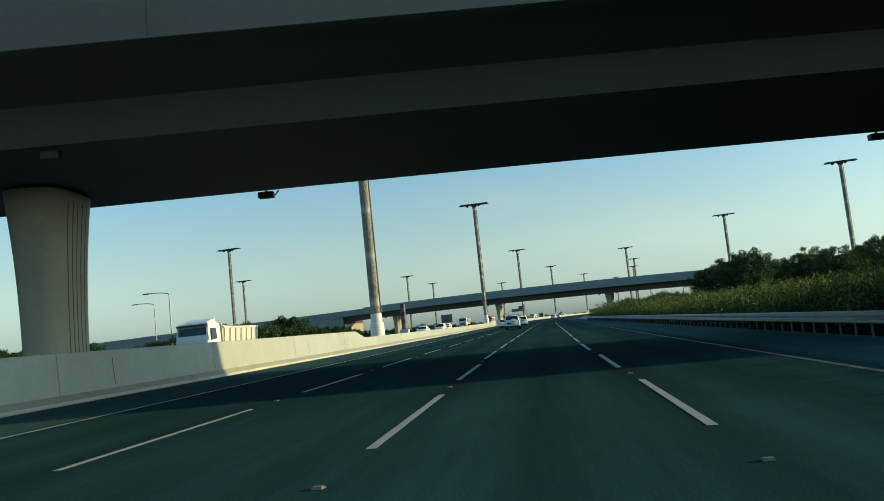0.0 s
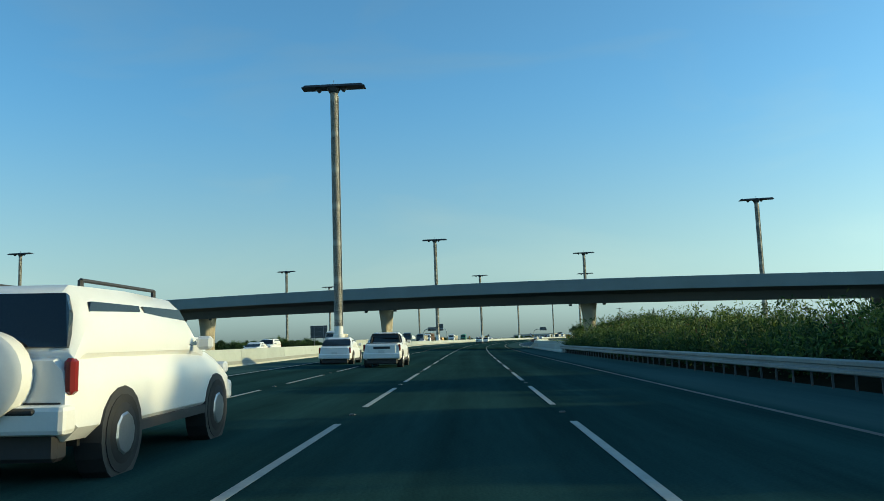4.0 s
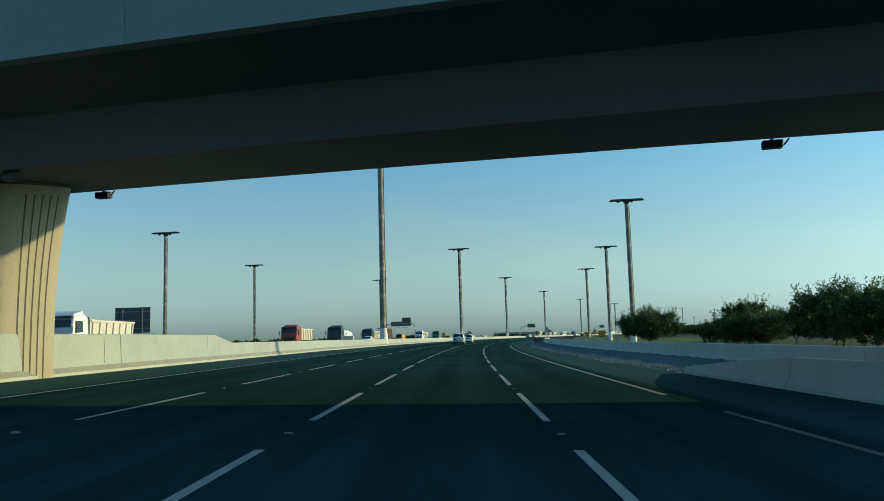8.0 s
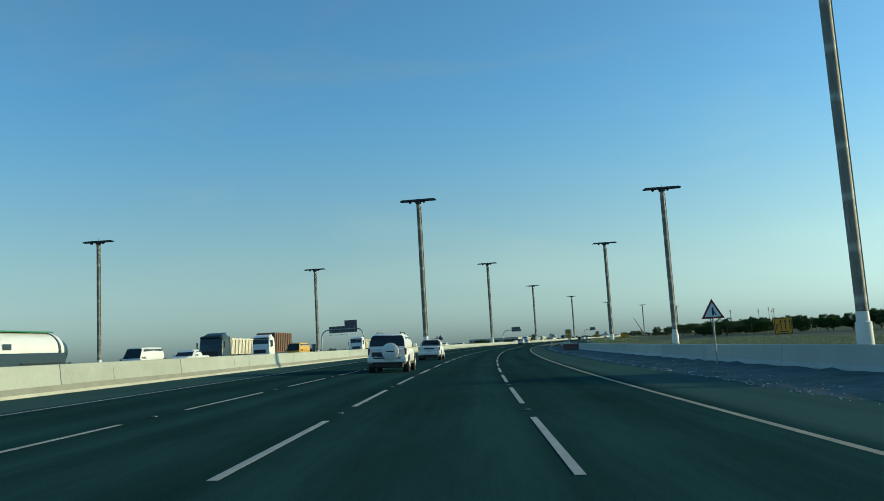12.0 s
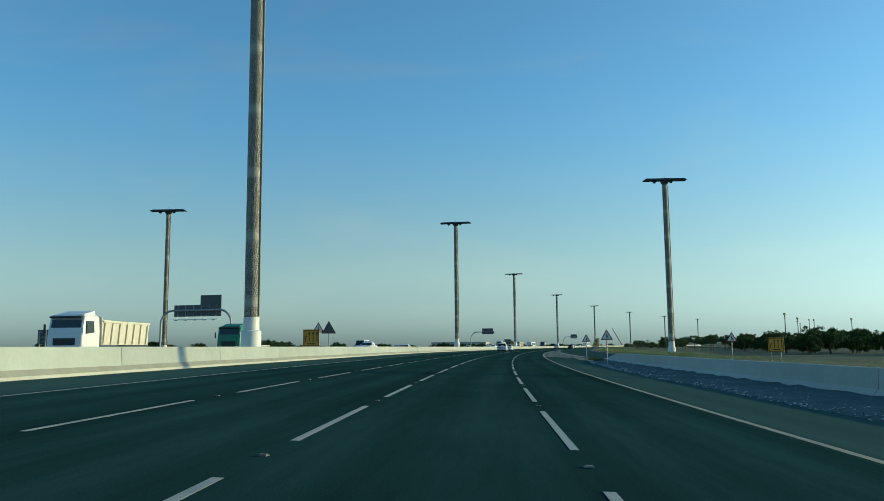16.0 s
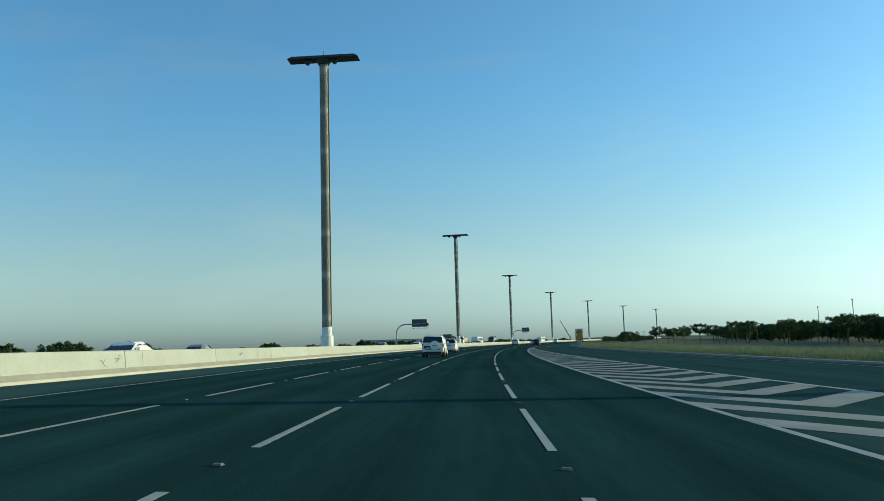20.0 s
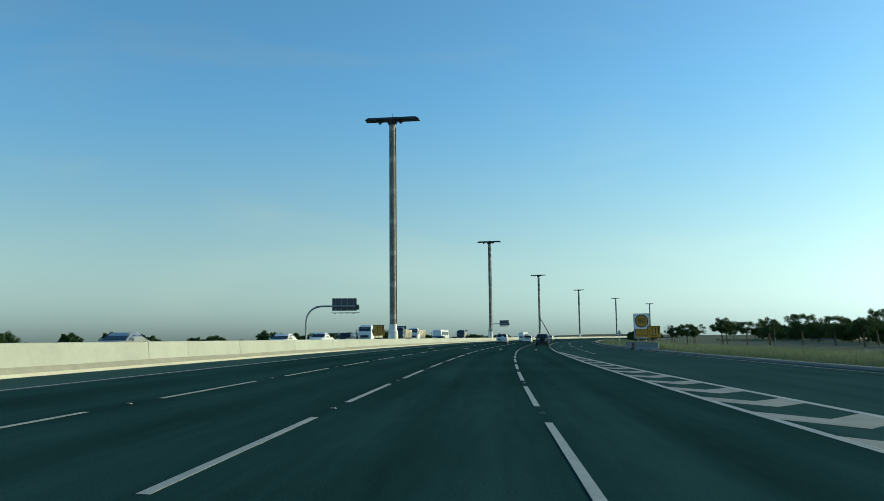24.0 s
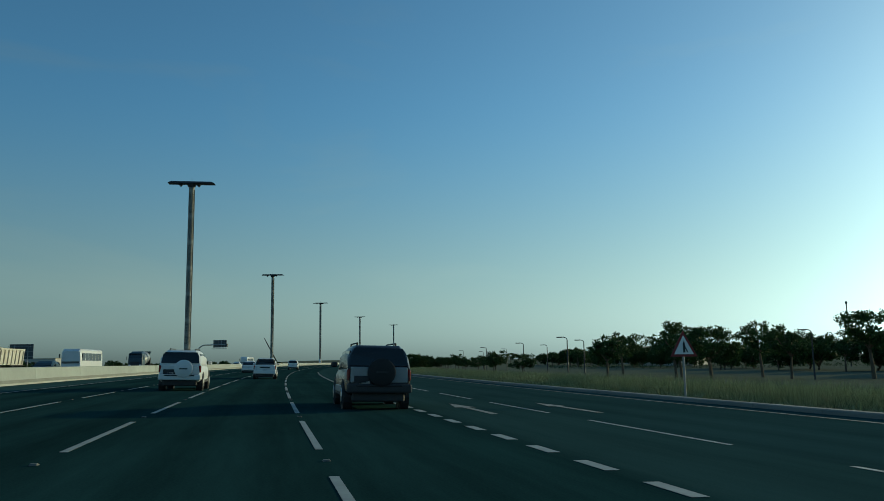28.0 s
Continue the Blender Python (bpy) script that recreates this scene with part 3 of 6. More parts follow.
        part("soffit_lamp", Geo().soft_box((x, inner[1] - 0.45, z - 0.16), (0.55, 0.3, 0.22), 0.03, 1).tube((x, inner[1] - 0.45, z - 0.1), (x, inner[1] - 0.45, z + 0.15), 0.05, n=6).tube((x + 0.3, inner[1] - 0.45, z - 0.2), (x + 0.45, inner[1] - 0.45, z - 0.02), 0.025, n=6), DARK_STEEL, bridge)
    for a, b, drop in walls:
        ring = lambda x, y, u: [(x, y, -1.0), (x, y, max(0.2, top(a) - 1.55 - drop * u)), (x, y + 0.4, max(0.2, top(a) - 1.55 - drop * u)), (x, y + 0.4, -1.0)]
        for y in (near + 0.6, far - 1.0):
            part("ramp_wall", Geo().loft([ring(a + (b - a) * u, y, u) for u in np.linspace(0, 1, 12)]), PARAPET_SKYLIT, bridge, "grey concrete retaining wall")
            part("ramp_parapet", Geo().loft([[(a + (b - a) * u, y - 0.2, max(0.25, top(a) - 1.5 - drop * u)), (a + (b - a) * u, y - 0.2, max(1.2, top(a) - drop * u)),
                                              (a + (b - a) * u, y + 0.1, max(1.2, top(a) - drop * u)), (a + (b - a) * u, y + 0.1, max(0.25, top(a) - 1.5 - drop * u))] for u in np.linspace(0, 1, 12)]), PARAPET_SKYLIT, bridge)
        part("ramp_fill", Geo().loft([[(a + (b - a) * u, near + 1.1, -1), (a + (b - a) * u, near + 1.1, max(0, top(a) - 1.6 - drop * u)), (a + (b - a) * u, far - 1.2, max(0, top(a) - 1.6 - drop * u)), (a + (b - a) * u, far - 1.2, -1)]
                                      for u in np.linspace(0.0, 1, 8)]), ASPHALT_OLD, bridge)
        sgn = 1 if b > a else -1
        part("abutment", Geo().box((a + sgn * 0.6, (near + far) / 2, (top(a) - 3.4) / 2 - 0.4), (1.4, far - near - 2.6, top(a) - 3.0)), CONCRETE, bridge, "pale concrete abutment face")
    return bridge


build_overpass("overpass_bridge", "grey concrete box-girder overpass with flared piers crossing the motorway", pose(-8.1, 213.9, 0, 0, 0, -16.56), -45, 66,
               lambda x: 9.05 - (x + 14) ** 2 / 4300, -6.0, 7.4, [(-30.6, 0.3, 0.68, 1.05, 1.3, 1.55), (0.1, 0.3, 0.52, 0.88, 1.25, 1.58), (29.9, 0.3, 0.75, 1.1, 1.25, 2.0)], -3.1, 0.85, [(-45, -170, 1.0), (66, 190, 6.0)])
# here the parapets take the shade-darkened concrete too
build_overpass("near_overpass", "concrete overpass with shade in its colour that the road passes beneath", pose(0, 22.5, 0, 0, 0, 8.0), -75, 75,
               lambda x: 9.25 - (x + 4) ** 2 / 6000, -6.6, 8.6, [(-44.0, 0.0, 0.64, 0.9, 1.3, 1.6), (-14.0, 2.0, 0.64, 0.9, 1.3, 1.6), (29.5, 0.0, 0.64, 0.9, 1.3, 1.6)], -2.75, 0.15, [(-75, -190, 6.0), (75, 190, 6.0)], DECK_SHADED)


# ---- road markings: thin painted slabs ----
def slab(length, width, mat, name):
    g = Geo().box((0, 0, 0), (width, length, 0.003))
    return g.mesh(name, mat)


def painted_line(name, label, s0, s1, d_of, width, mat, step=8.0):
    g = ribbon(s0, s1, step, lambda s: [(d_of(s) - width / 2, level(s, d_of(s)) + 0.006), (d_of(s) + width / 2, level(s, d_of(s)) + 0.006)])
    return solid(name, g, mat, label, "road marking")


def dash_ends():
    """Far ends of the 6 m lane dashes; the crew's pitch wanders a little about 9 m."""
    s, out = -100.0, []
    k = -20
    while s < 1150:
        base = 2.5 + 9 * k
        s = base
        for _ in range(6):
            s = base + float(np.interp(s, [0, 40, 85, 170, 250, 300, 365, 435, 512, 612, 692, 1200], [2.3, 4.2, 6.7, 7.2, 8.6, 8.6, 9.7, 8.8, 7.6, 5.8, 3.9, 2.0]))
        if s > -90:
            out.append(s)
        k += 1
    return out


ends = dash_ends()
DASH = slab(6.0, 0.115, PAINT_LINE, "dash")
DASH_OUTER = slab(6.0, 0.1, PAINT_LINE, "dash")
STUD = Geo().add([(-0.045, -0.045, 0), (0.045, -0.045, 0), (0.06, 0.06, 0), (-0.06, 0.06, 0), (-0.04, -0.03, 0.022), (0.04, -0.03, 0.022), (0.04, 0.03, 0.022), (-0.04, 0.03, 0.022)],
                 [(0, 1, 5, 4), (1, 2, 6, 5), (2, 3, 7, 6), (3, 0, 4, 7), (4, 5, 6, 7)]).mesh("road_stud", PAINT_FADED)
drift = lambda s: float(np.interp(s, [12, 22, 32, 60, 85, 150, 200, 330, 440, 520, 600, 655, 672, 690], [0.02, -0.06, -0.16, -0.04, 0.04, 0.09, 0.04, 0, 0.14, 0.1, -0.12, -0.02, 0.1, 0.28]))
for d, name in ((-5.3, "outer_lane_dashes"), (-1.7, "left_lane_dashes"), (1.85, "right_lane_dashes")):
    line = thing(name, "broken white lane line with reflective studs", "road marking", kind="structure")
    for s in ends:
        part("dash", DASH_OUTER if d < -5 else DASH, None, line, m=flat_on_road(s - 3.05, d + drift(s - 3), 0.006))
        if s < 760:
            part("road_stud", STUD, None, line, m=flat_on_road(s + 1.4, d + drift(s + 1.4), 0.006))
exit_line = thing("exit_lane_dashes", "broken white line between the exit lanes", "road marking", kind="structure")
for s in ends:
    if 655 < s < 1100:
        part("dash", DASH, None, exit_line, m=flat_on_road(s - 3.05, float(np.interp(s, [655, 690, 720], [8.4, 8.95, 9.0])), 0.006))
SHORT = slab(1.05, 0.2, PAINT_LINE, "short_dash")
short_line = thing("exit_short_dashes", "closely broken white exit line", "road marking", kind="structure")
for k in range(64):
    part("dash", SHORT, None, short_line, m=flat_on_road(670.4 + 2.06 * k, 5.55, 0.006))
painted_line("left_edge_line", "solid white edge line beside the median", -100, 1150, lambda s: float(np.interp(s, [380, 430, 520, 600, 650, 700], [-8.95, -9.08, -8.88, -9.3, -9.2, -8.9])), 0.16, PAINT_EDGE)
right_line = lambda s: float(np.interp(s, [40, 90, 180, 205, 255, 295, 312, 370, 420, 465, 590], [5.2, 5.42, 5.15, 5.08, 5.1, 5.22, 5.22, 5.6, 5.6, 5.7, 5.5]))
painted_line("worn_edge_line", "nearly worn-off solid edge line beside the shoulder", -100, 208, right_line, 0.12, PAINT_WORN)
painted_line("right_edge_line", "solid cream edge line beside the shoulder", 208, 488, right_line, 0.13, PAINT_CREAM)
painted_line("merge_edge_line", "solid white line along the chevrons", 488, 670, right_line, 0.16, PAINT_LINE, 2.0)
# band on the sloped foot: dust, greyed to carry a shadow line as colour
solid("median_foot_dust_shade", ribbon(-100, 1150, 5, lambda s: [(left_base(s) - 0.143, level(s, left_base(s)) + 0.275 + 0.01 * math.sin(s * 0.9)), (left_base(s) - 0.004, level(s, left_base(s)) + 0.1)]), FOOT_DUST_SHADE,
      "dust, dirt and a painted shadow line on the sloped foot of the median barrier", "dust")
solid("barrier_foot", ribbon(-100, 1150, 5, lambda s: [(left_base(s) + 0.004, level(s, left_base(s)) + 0.1), (left_base(s) + 0.006, level(s, left_base(s)) + 0.008), (left_base(s) + 0.17, level(s, left_base(s)) + 0.008)]), KERB_PALE,
      "pale painted foot of the median barrier", "barrier foot")
painted_line("slip_road_line", "solid white line where the slip road joins", 462, 655, lambda s: float(np.interp(s, [462, 478, 502, 525, 560, 596, 619, 640, 655], [12.4, 11.9, 11.1, 10.4, 9.0, 7.6, 6.7, 6.05, 5.7])), 0.2, PAINT_LINE, 6)
painted_line("slip_edge_line", "solid white line along the outer edge", 470, 1150, lambda s: right_edge(s) - 0.9, 0.15, PAINT_FADED, 6)
kerb = thing("kerb", "pale concrete kerb along the outer edge of the slip road", "kerb", kind="structure")
s = 486.0
while s < 900:
    rings = []
    for t in (s + 0.01, s + 2.99):
        e, z = right_edge(t) - 0.1, level(t, 9)
        rings.append([(*place(t, e + a), z + b) for a, b in ((0, -0.2), (0, 0.1), (0.03, 0.13), (0.3, 0.13), (0.3, -0.2))])
    part("kerb_stone", Geo().loft(rings), KERB, kerb)
    s += 3.0
solid("gore_pavement", ribbon(472, 493, 3, lambda s: [(float(np.interp(s, [472, 493], [9.2, 9.5])), level(s, 9) + 0.004), (float(np.interp(s, [472, 480, 493], [11.9, 11.6, 10.4])), level(s, 9) + 0.004)]), GORE,
      "worn dusty concrete at the tip of the merge", "pavement")
hatch = thing("gore_hatching", "white chevron stripes in the merge", "road marking", kind="structure")


def gore_right(s):
    return float(np.interp(s, [462, 478, 502, 525, 560, 596, 619, 640, 655], [12.4, 11.9, 11.1, 10.4, 9.0, 7.6, 6.7, 6.05, 5.7])) - 0.14


# chevrons whose points look back at the traffic
s = 493.5
while s < 650:
    d0, d1 = 5.62 if s < 590 else 5.5, gore_right(s)
    mid, w = (d0 + d1) / 2, float(np.interp(s, [500, 620], [1.75, 1.35]))
    pts = []
    for d, off in ((d0, 0.0), (mid, -1.28 * (mid - d0)), (d1, -1.28 * (mid - d0) + 1.22 * (d1 - mid))):
        for a in (0.0, w):
            pts.append((*place(s + off + a, d), level(s, min(d, 9)) + 0.007))
    part("stripe", Geo().add(pts, [(0, 1, 3, 2), (2, 3, 5, 4)]), PAINT_HATCH, hatch)
    s += 3.625


def arrow_mesh():
    g = Geo()
    g.add([(-0.11, -2.8, 0), (0.11, -2.8, 0), (0.11, 0.6, 0), (-0.11, 0.6, 0), (-0.33, 0.5, 0), (0.33, 0.5, 0), (0, 2.8, 0)], [(0, 1, 2, 3), (4, 5, 6)])
    return g.mesh("arrow", PAINT_HATCH)


ARROW = arrow_mesh()
for s, d in ((665.3, 0.0), (665.3, 3.65), (665.3, -3.65), (665.3, -7.3), (704.6, 7.3), (704.6, 10.3)):
    ob = tagged(new("lane_arrow", ARROW), "worn white straight-ahead arrow painted on asphalt", "road marking", "lane arrows")
    ob.matrix_basis = flat_on_road(s, d, 0.007)
# ---- steel guard rail with planting behind ----
rail = thing("guard_rail", "weathered galvanised steel guard rail on posts", "guard rail")
prof = [(a, b - 0.1) for a, b in ((0, 0.46), (-0.05, 0.49), (-0.05, 0.56), (0.03, 0.62), (-0.05, 0.67), (-0.05, 0.75), (0, 0.79), (0.015, 0.79), (0.0, 0.63), (0.015, 0.46))]
s = -70.0
while s < 168.5:
    e = min(s + 4.0, 170.6)
    part("rail", Geo().loft([[(*place(t, 8.45 + a), level(t, 8.4) + b) for a, b in prof] for t in (s, (s + e) / 2, e + 0.05)]), RAIL_STEEL, rail)
    s = e
POST = Geo().box((0, 0, 0.2), (0.05, 0.03, 0.95)).box((-0.08, 0, 0.52), (0.1, 0.04, 0.26)).mesh("post", POST_STEEL)
for s in np.arange(-69, 169, 1.12):
    part("post", POST, None, rail, m=stand(s, 8.6))
solid("planting_bed", ribbon(-80, 176, 4, lambda s: [(8.75, level(s, 9) - 0.02), (8.9, level(s, 9) + 0.04), (9.6, level(s, 9) + 0.12), (11.5, 0.35), (13.5, 0.6), (20, 0.65), (34, -0.2), (46, -0.92)]), SOIL_SHADED,
      "soil planting bed behind the guard rail, darkened in colour for shade", "planting bed")
# gravel strip at the foot of the outer barrier
rng = np.random.default_rng(5)


def gravel_profile(s):
    inner = float(np.interp(s, [214, 232, 300, 330, 380, 430, 456, 474], [8.5, 7.9, 8.1, 8.3, 8.6, 8.4, 9.1, 10.0])) + 0.1 * math.sin(s * 0.37) + 0.06 * math.sin(s * 1.9)
    outer = float(np.interp(s, [176, 235, 270, 330, 462], [12.9, 13.0, 12.55, 11.8, 11.3]))
    z = level(s, 9)
    rough = lambda k: 0.035 * math.sin(s * (0.6 + 0.37 * k) + k * 2.1) + 0.03 * math.sin(s * 2.9 + k)
    return [(inner, z - 0.03)] + [(inner + (outer - inner) * u, z + hgt + rough(k)) for k, (u, hgt) in enumerate(((0.1, 0.05), (0.3, 0.05), (0.5, 0.06), (0.75, 0.08), (1.0, 0.12)))]


solid("gravel_strip", ribbon(210, 474, 1.0, gravel_profile), GRAVEL, "uneven dusty gravel strip below the barrier", "gravel", smooth=True)
stones = Geo()
for _ in range(5200):
    s = rng.uniform(214, 473)
    q = gravel_profile(s)
    u = (rng.beta(1.1, 3.0) * 3.2 if rng.random() < 0.45 else abs(rng.normal()) * 0.22)
    d = q[0][0] + u
    z = float(np.interp(d, [a for a, b in q], [b for a, b in q]))
    r = rng.uniform(0.012, 0.05) * (1.3 if u < 0.4 else 1)
    x, y = place(s, d)
    t = [Vector((rng.normal(), rng.normal(), rng.normal() * 0.6)).normalized() * r for _ in range(5)]
    stones.add([(x + p.x, y + p.y, z + abs(p.z)) for p in t], [(0, 1, 2), (0, 2, 3), (0, 3, 1), (1, 2, 4), (2, 3, 4), (1, 3, 4)])
tagged(new("loose_stones", stones.mesh("loose_stones", material("pale_stone", (0.45, 0.47, 0.45), 0.9, vary=0.3, scale=2))), "pale loose stones on the gravel strip", "stones", "", "stuff")


# ---- vehicles; each faces +y, its wheels on z = 0 ----
GLASS = material("vehicle_glass", (0.012, 0.016, 0.018), 0.08, vary=0, spec=0.6)
TYRE = material("tyre_rubber", (0.02, 0.02, 0.02), 0.85, vary=0.2)
RIM = material("alloy_rim", (0.45, 0.45, 0.45), 0.35, metal=0.8, vary=0.15)
TRIM = material("black_trim", (0.03, 0.03, 0.032), 0.6, vary=0.2)
TAIL = material("tail_lamp_red", (0.2, 0.016, 0.016), 0.25, vary=0)
HEADLAMP = material("head_lamp_glass", (0.7, 0.72, 0.74), 0.15, vary=0)
PLATE = material("number_plate", (0.6, 0.6, 0.58), 0.5, vary=0.08)
W_WHITE = material("white_car_paint", (0.72, 0.72, 0.7), 0.28, vary=0.07, scale=1.2)
W_SILVER = material("silver_car_paint", (0.36, 0.37, 0.38), 0.3, metal=0.5, vary=0.08)
W_BLACK = material("black_car_paint", (0.015, 0.015, 0.017), 0.25, vary=0.1)
W_GREY = material("grey_car_panel", (0.3, 0.31, 0.31), 0.35, vary=0.1)
W_RED = material("red_truck_paint", (0.33, 0.04, 0.025), 0.35, vary=0.2)
W_DARK = material("dark_blue_truck_paint", (0.02, 0.045, 0.06), 0.35, vary=0.2)
W_GREEN = material("green_truck_paint", (0.025, 0.2, 0.1), 0.35, vary=0.2)
W_YELLOW = material("yellow_van_paint", (0.6, 0.33, 0.05), 0.35, vary=0.1)
RUST = material("brown_container_steel", (0.16, 0.075, 0.035), 0.6, vary=0.3, scale=1.2)
CREAM = material("cream_body_steel", (0.62, 0.58, 0.48), 0.55, vary=0.2, scale=1.5)
CHASSIS = material("chassis_black", (0.035, 0.033, 0.03), 0.8, vary=0.3)


def ring_at(y, hw, z0, z1, r=0.1, top_in=0.0):
    """Rounded upright section across the vehicle at y."""
    r = min(r, hw * 0.45, (z1 - z0) * 0.45)
    t = hw - top_in
    return [(-hw + r, y, z0), (hw - r, y, z0), (hw, y, z0 + r), (hw, y, z0 + (z1 - z0) * 0.55), (t + (hw - t) * 0.2, y, z1 - r), (t - r * 0.8, y, z1),
            (-t + r * 0.8, y, z1), (-t - (hw - t) * 0.2, y, z1 - r), (-hw, y, z0 + (z1 - z0) * 0.55), (-hw, y, z0 + r)]


def wheel(parent, x, y, r, w, rim=RIM):
    side = 1 if x > 0 else -1
    t = part("wheel", Geo().tube((x - side * w, y, r), (x, y, r), r, r, 20).tube((x - side * 0.02, y, r), (x + side * 0.015, y, r), r * 0.86, r * 0.72, 20), TYRE, parent, "black rubber tyre", True)
    part("rim", Geo().tube((x, y, r), (x + side * 0.03, y, r), r * 0.6, r * 0.5, 10), rim, t)


def pane(parent, name, pts, off):
    """A glass pane: a thin slab set proud of the body by off."""
    o = Vector(off)
    g = Geo()
    n = len(pts)
    a = [Vector(p) for p in pts]
    g.add([p - o for p in a] + [p + o for p in a], [tuple(range(n))[::-1], tuple(range(n, 2 * n))] + [(i, (i + 1) % n, n + (i + 1) % n, n + i) for i in range(n)])
    return part(name, g, GLASS, parent)


def passenger(name, label, category, m, paint, L, W, H, hood, belt, cab, clearance=0.28, wheel_r=0.36, rear_door=True, spare=None, bed=None, roof_rack=False, accents=None):
    """cab: y of windscreen foot, windscreen head, rear roof end, rear foot, counted from the middle; hood: bonnet height; belt: waist height."""
    v = thing(name, label, category, m)
    hw = W / 2
    f, b = L / 2, -L / 2
    z0 = clearance
    rear_top = belt if bed is None else belt
    rings = [ring_at(b, hw * 0.9, z0 + 0.16, rear_top - 0.06, 0.1, 0.04), ring_at(b + 0.12, hw * 0.97, z0 + 0.02, rear_top, 0.12, 0.05), ring_at(b + 0.9, hw, z0, belt + 0.01, 0.12, 0.05),
             ring_at(0, hw, z0, belt, 0.12, 0.05), ring_at(cab[0], hw, z0, belt - 0.01, 0.12, 0.06), ring_at(f - 0.7, hw * 0.98, z0 + 0.02, hood, 0.13, 0.1),
             ring_at(f - 0.15, hw * 0.92, z0 + 0.08, hood - 0.1, 0.13, 0.1), ring_at(f, hw * 0.82, z0 + 0.16, hood - 0.3, 0.1, 0.08)]
    part("body", Geo().loft(rings), paint, v, "", True)
    t_in = 0.17
    ws_f, ws_h, rr_h, rr_f = cab
    cab_r = [ring_at(rr_f, hw - 0.05, belt - 0.12, belt + 0.02, 0.04, 0.03), ring_at(rr_f + (rr_h - rr_f) * 0.85, hw - 0.06, belt - 0.12, H - 0.1, 0.12, t_in), ring_at(rr_h + 0.12, hw - 0.06, belt - 0.12, H - 0.01, 0.12, t_in),
             ring_at((rr_h + ws_h) / 2, hw - 0.05, belt - 0.12, H, 0.12, t_in), ring_at(ws_h, hw - 0.06, belt - 0.12, H - 0.04, 0.12, t_in), ring_at(ws_f, hw - 0.08, belt - 0.12, belt + 0.02, 0.04, 0.05)]
    part("cabin", Geo().loft(cab_r), paint, v, "", True)
    zt = H - 0.17
    wi = hw - 0.05 - 0.03
    wt = hw - t_in + 0.02
    for sx in (-1, 1):
        posts = np.linspace(ws_f - (ws_f - ws_h) * 0.3, rr_f + (rr_h - rr_f) * 0.3, 3 if bed is None else 2)
        tops = np.linspace(ws_h - 0.1, rr_h + 0.12, len(posts))
        for k in range(len(posts) - 1):
            pane(v, "side_window", [(sx * wi, posts[k] - 0.06, belt + 0.05), (sx * wi, posts[k + 1] + 0.06, belt + 0.05), (sx * wt, tops[k + 1] + 0.05, zt), (sx * wt, tops[k] - 0.05, zt)], (sx * 0.02, 0, 0.004))
        part("mirror", Geo().soft_box((sx * (hw + 0.1), ws_f - 0.45, belt + 0.08), (0.2, 0.12, 0.17), 0.04, 1), TRIM if paint is W_BLACK else paint, v)
        part("head_lamp", Geo().soft_box((sx * (hw * 0.7), f - 0.1, hood - 0.22), (0.36, 0.16, 0.16), 0.03, 1), HEADLAMP, v)
        part("tail_lamp", Geo().soft_box((sx * (hw * 0.92), b + 0.06, belt - 0.2), (0.1, 0.12, 0.32), 0.03, 1), TAIL, v, "red tail lamp")
        part("sill", Geo().box((sx * (hw - 0.04), 0, z0 + 0.03), (0.1, L * 0.5, 0.1)), TRIM, v)
    a = 0.84 if bed is None else 0.8
    pane(v, "windscreen", [(-hw * a, ws_f - 0.02, belt + 0.05), (hw * a, ws_f - 0.02, belt + 0.05), (hw * 0.72, ws_h + 0.04, H - 0.12), (-hw * 0.72, ws_h + 0.04, H - 0.12)], (0, 0.022, 0.02))
    hr = H - 0.11
    q = rr_f + (rr_h - rr_f) * 0.85
    pane(v, "rear_window", [(-hw * 0.88, rr_f + 0.02, belt + 0.05), (hw * 0.88, rr_f + 0.02, belt + 0.05), (hw * 0.84, (rr_f + q) / 2, (belt + hr) / 2 + 0.1), (hw * 0.74, q - 0.01, hr), (-hw * 0.74, q - 0.01, hr), (-hw * 0.84, (rr_f + q) / 2, (belt + hr) / 2 + 0.1)], (0, -0.035, 0.012))
    part("rear_bumper", Geo().soft_box((0, b - 0.02, z0 + 0.22), (W * 0.97, 0.24, 0.26), 0.05, 2), accents or paint, v)
    part("front_bumper", Geo().soft_box((0, f - 0.02, z0 + 0.2), (W * 0.92, 0.24, 0.28), 0.06, 2), paint, v)
    part("grille", Geo().soft_box((0, f + 0.0, hood - 0.32), (W * 0.42, 0.08, 0.2), 0.02, 1), TRIM, v)
    part("number_plate", Geo().box((-0.42 if spare else 0, b - 0.03 - (0 if spare else 0.1), belt - 0.42 if spare else z0 + 0.42), (0.3, 0.03, 0.13)), PLATE, v)
    part("rear_valance", Geo().soft_box((0, b + 0.16, z0 - 0.01), (W * 0.8, 0.22, 0.3), 0.04, 1), TRIM, v, "black rear valance")
    part("underbody", Geo().box((0, 0, z0 + 0.02), (W * 0.8, L * 0.82, 0.16)), CHASSIS, v)
    for sx in (-1, 1):
        for y in (f - L * 0.19, b + L * 0.2):
            part("wheel_arch", Geo().tube((sx * (hw - 0.25), y, wheel_r), (sx * (hw + 0.012), y, wheel_r), wheel_r + 0.09, wheel_r + 0.08, 18), TRIM, v)
            wheel(v, sx * (hw + 0.02), y, wheel_r, 0.24)
    if spare:
        sx, sz, sr, cover = spare
        sp = part("spare_wheel", Geo().tube((sx, b - 0.02, sz), (sx, b - 0.2, sz), sr, sr, 24).tube((sx, b - 0.2, sz), (sx, b - 0.24, sz), sr, sr * 0.86, 24), cover, v, "hard spare wheel cover", True)
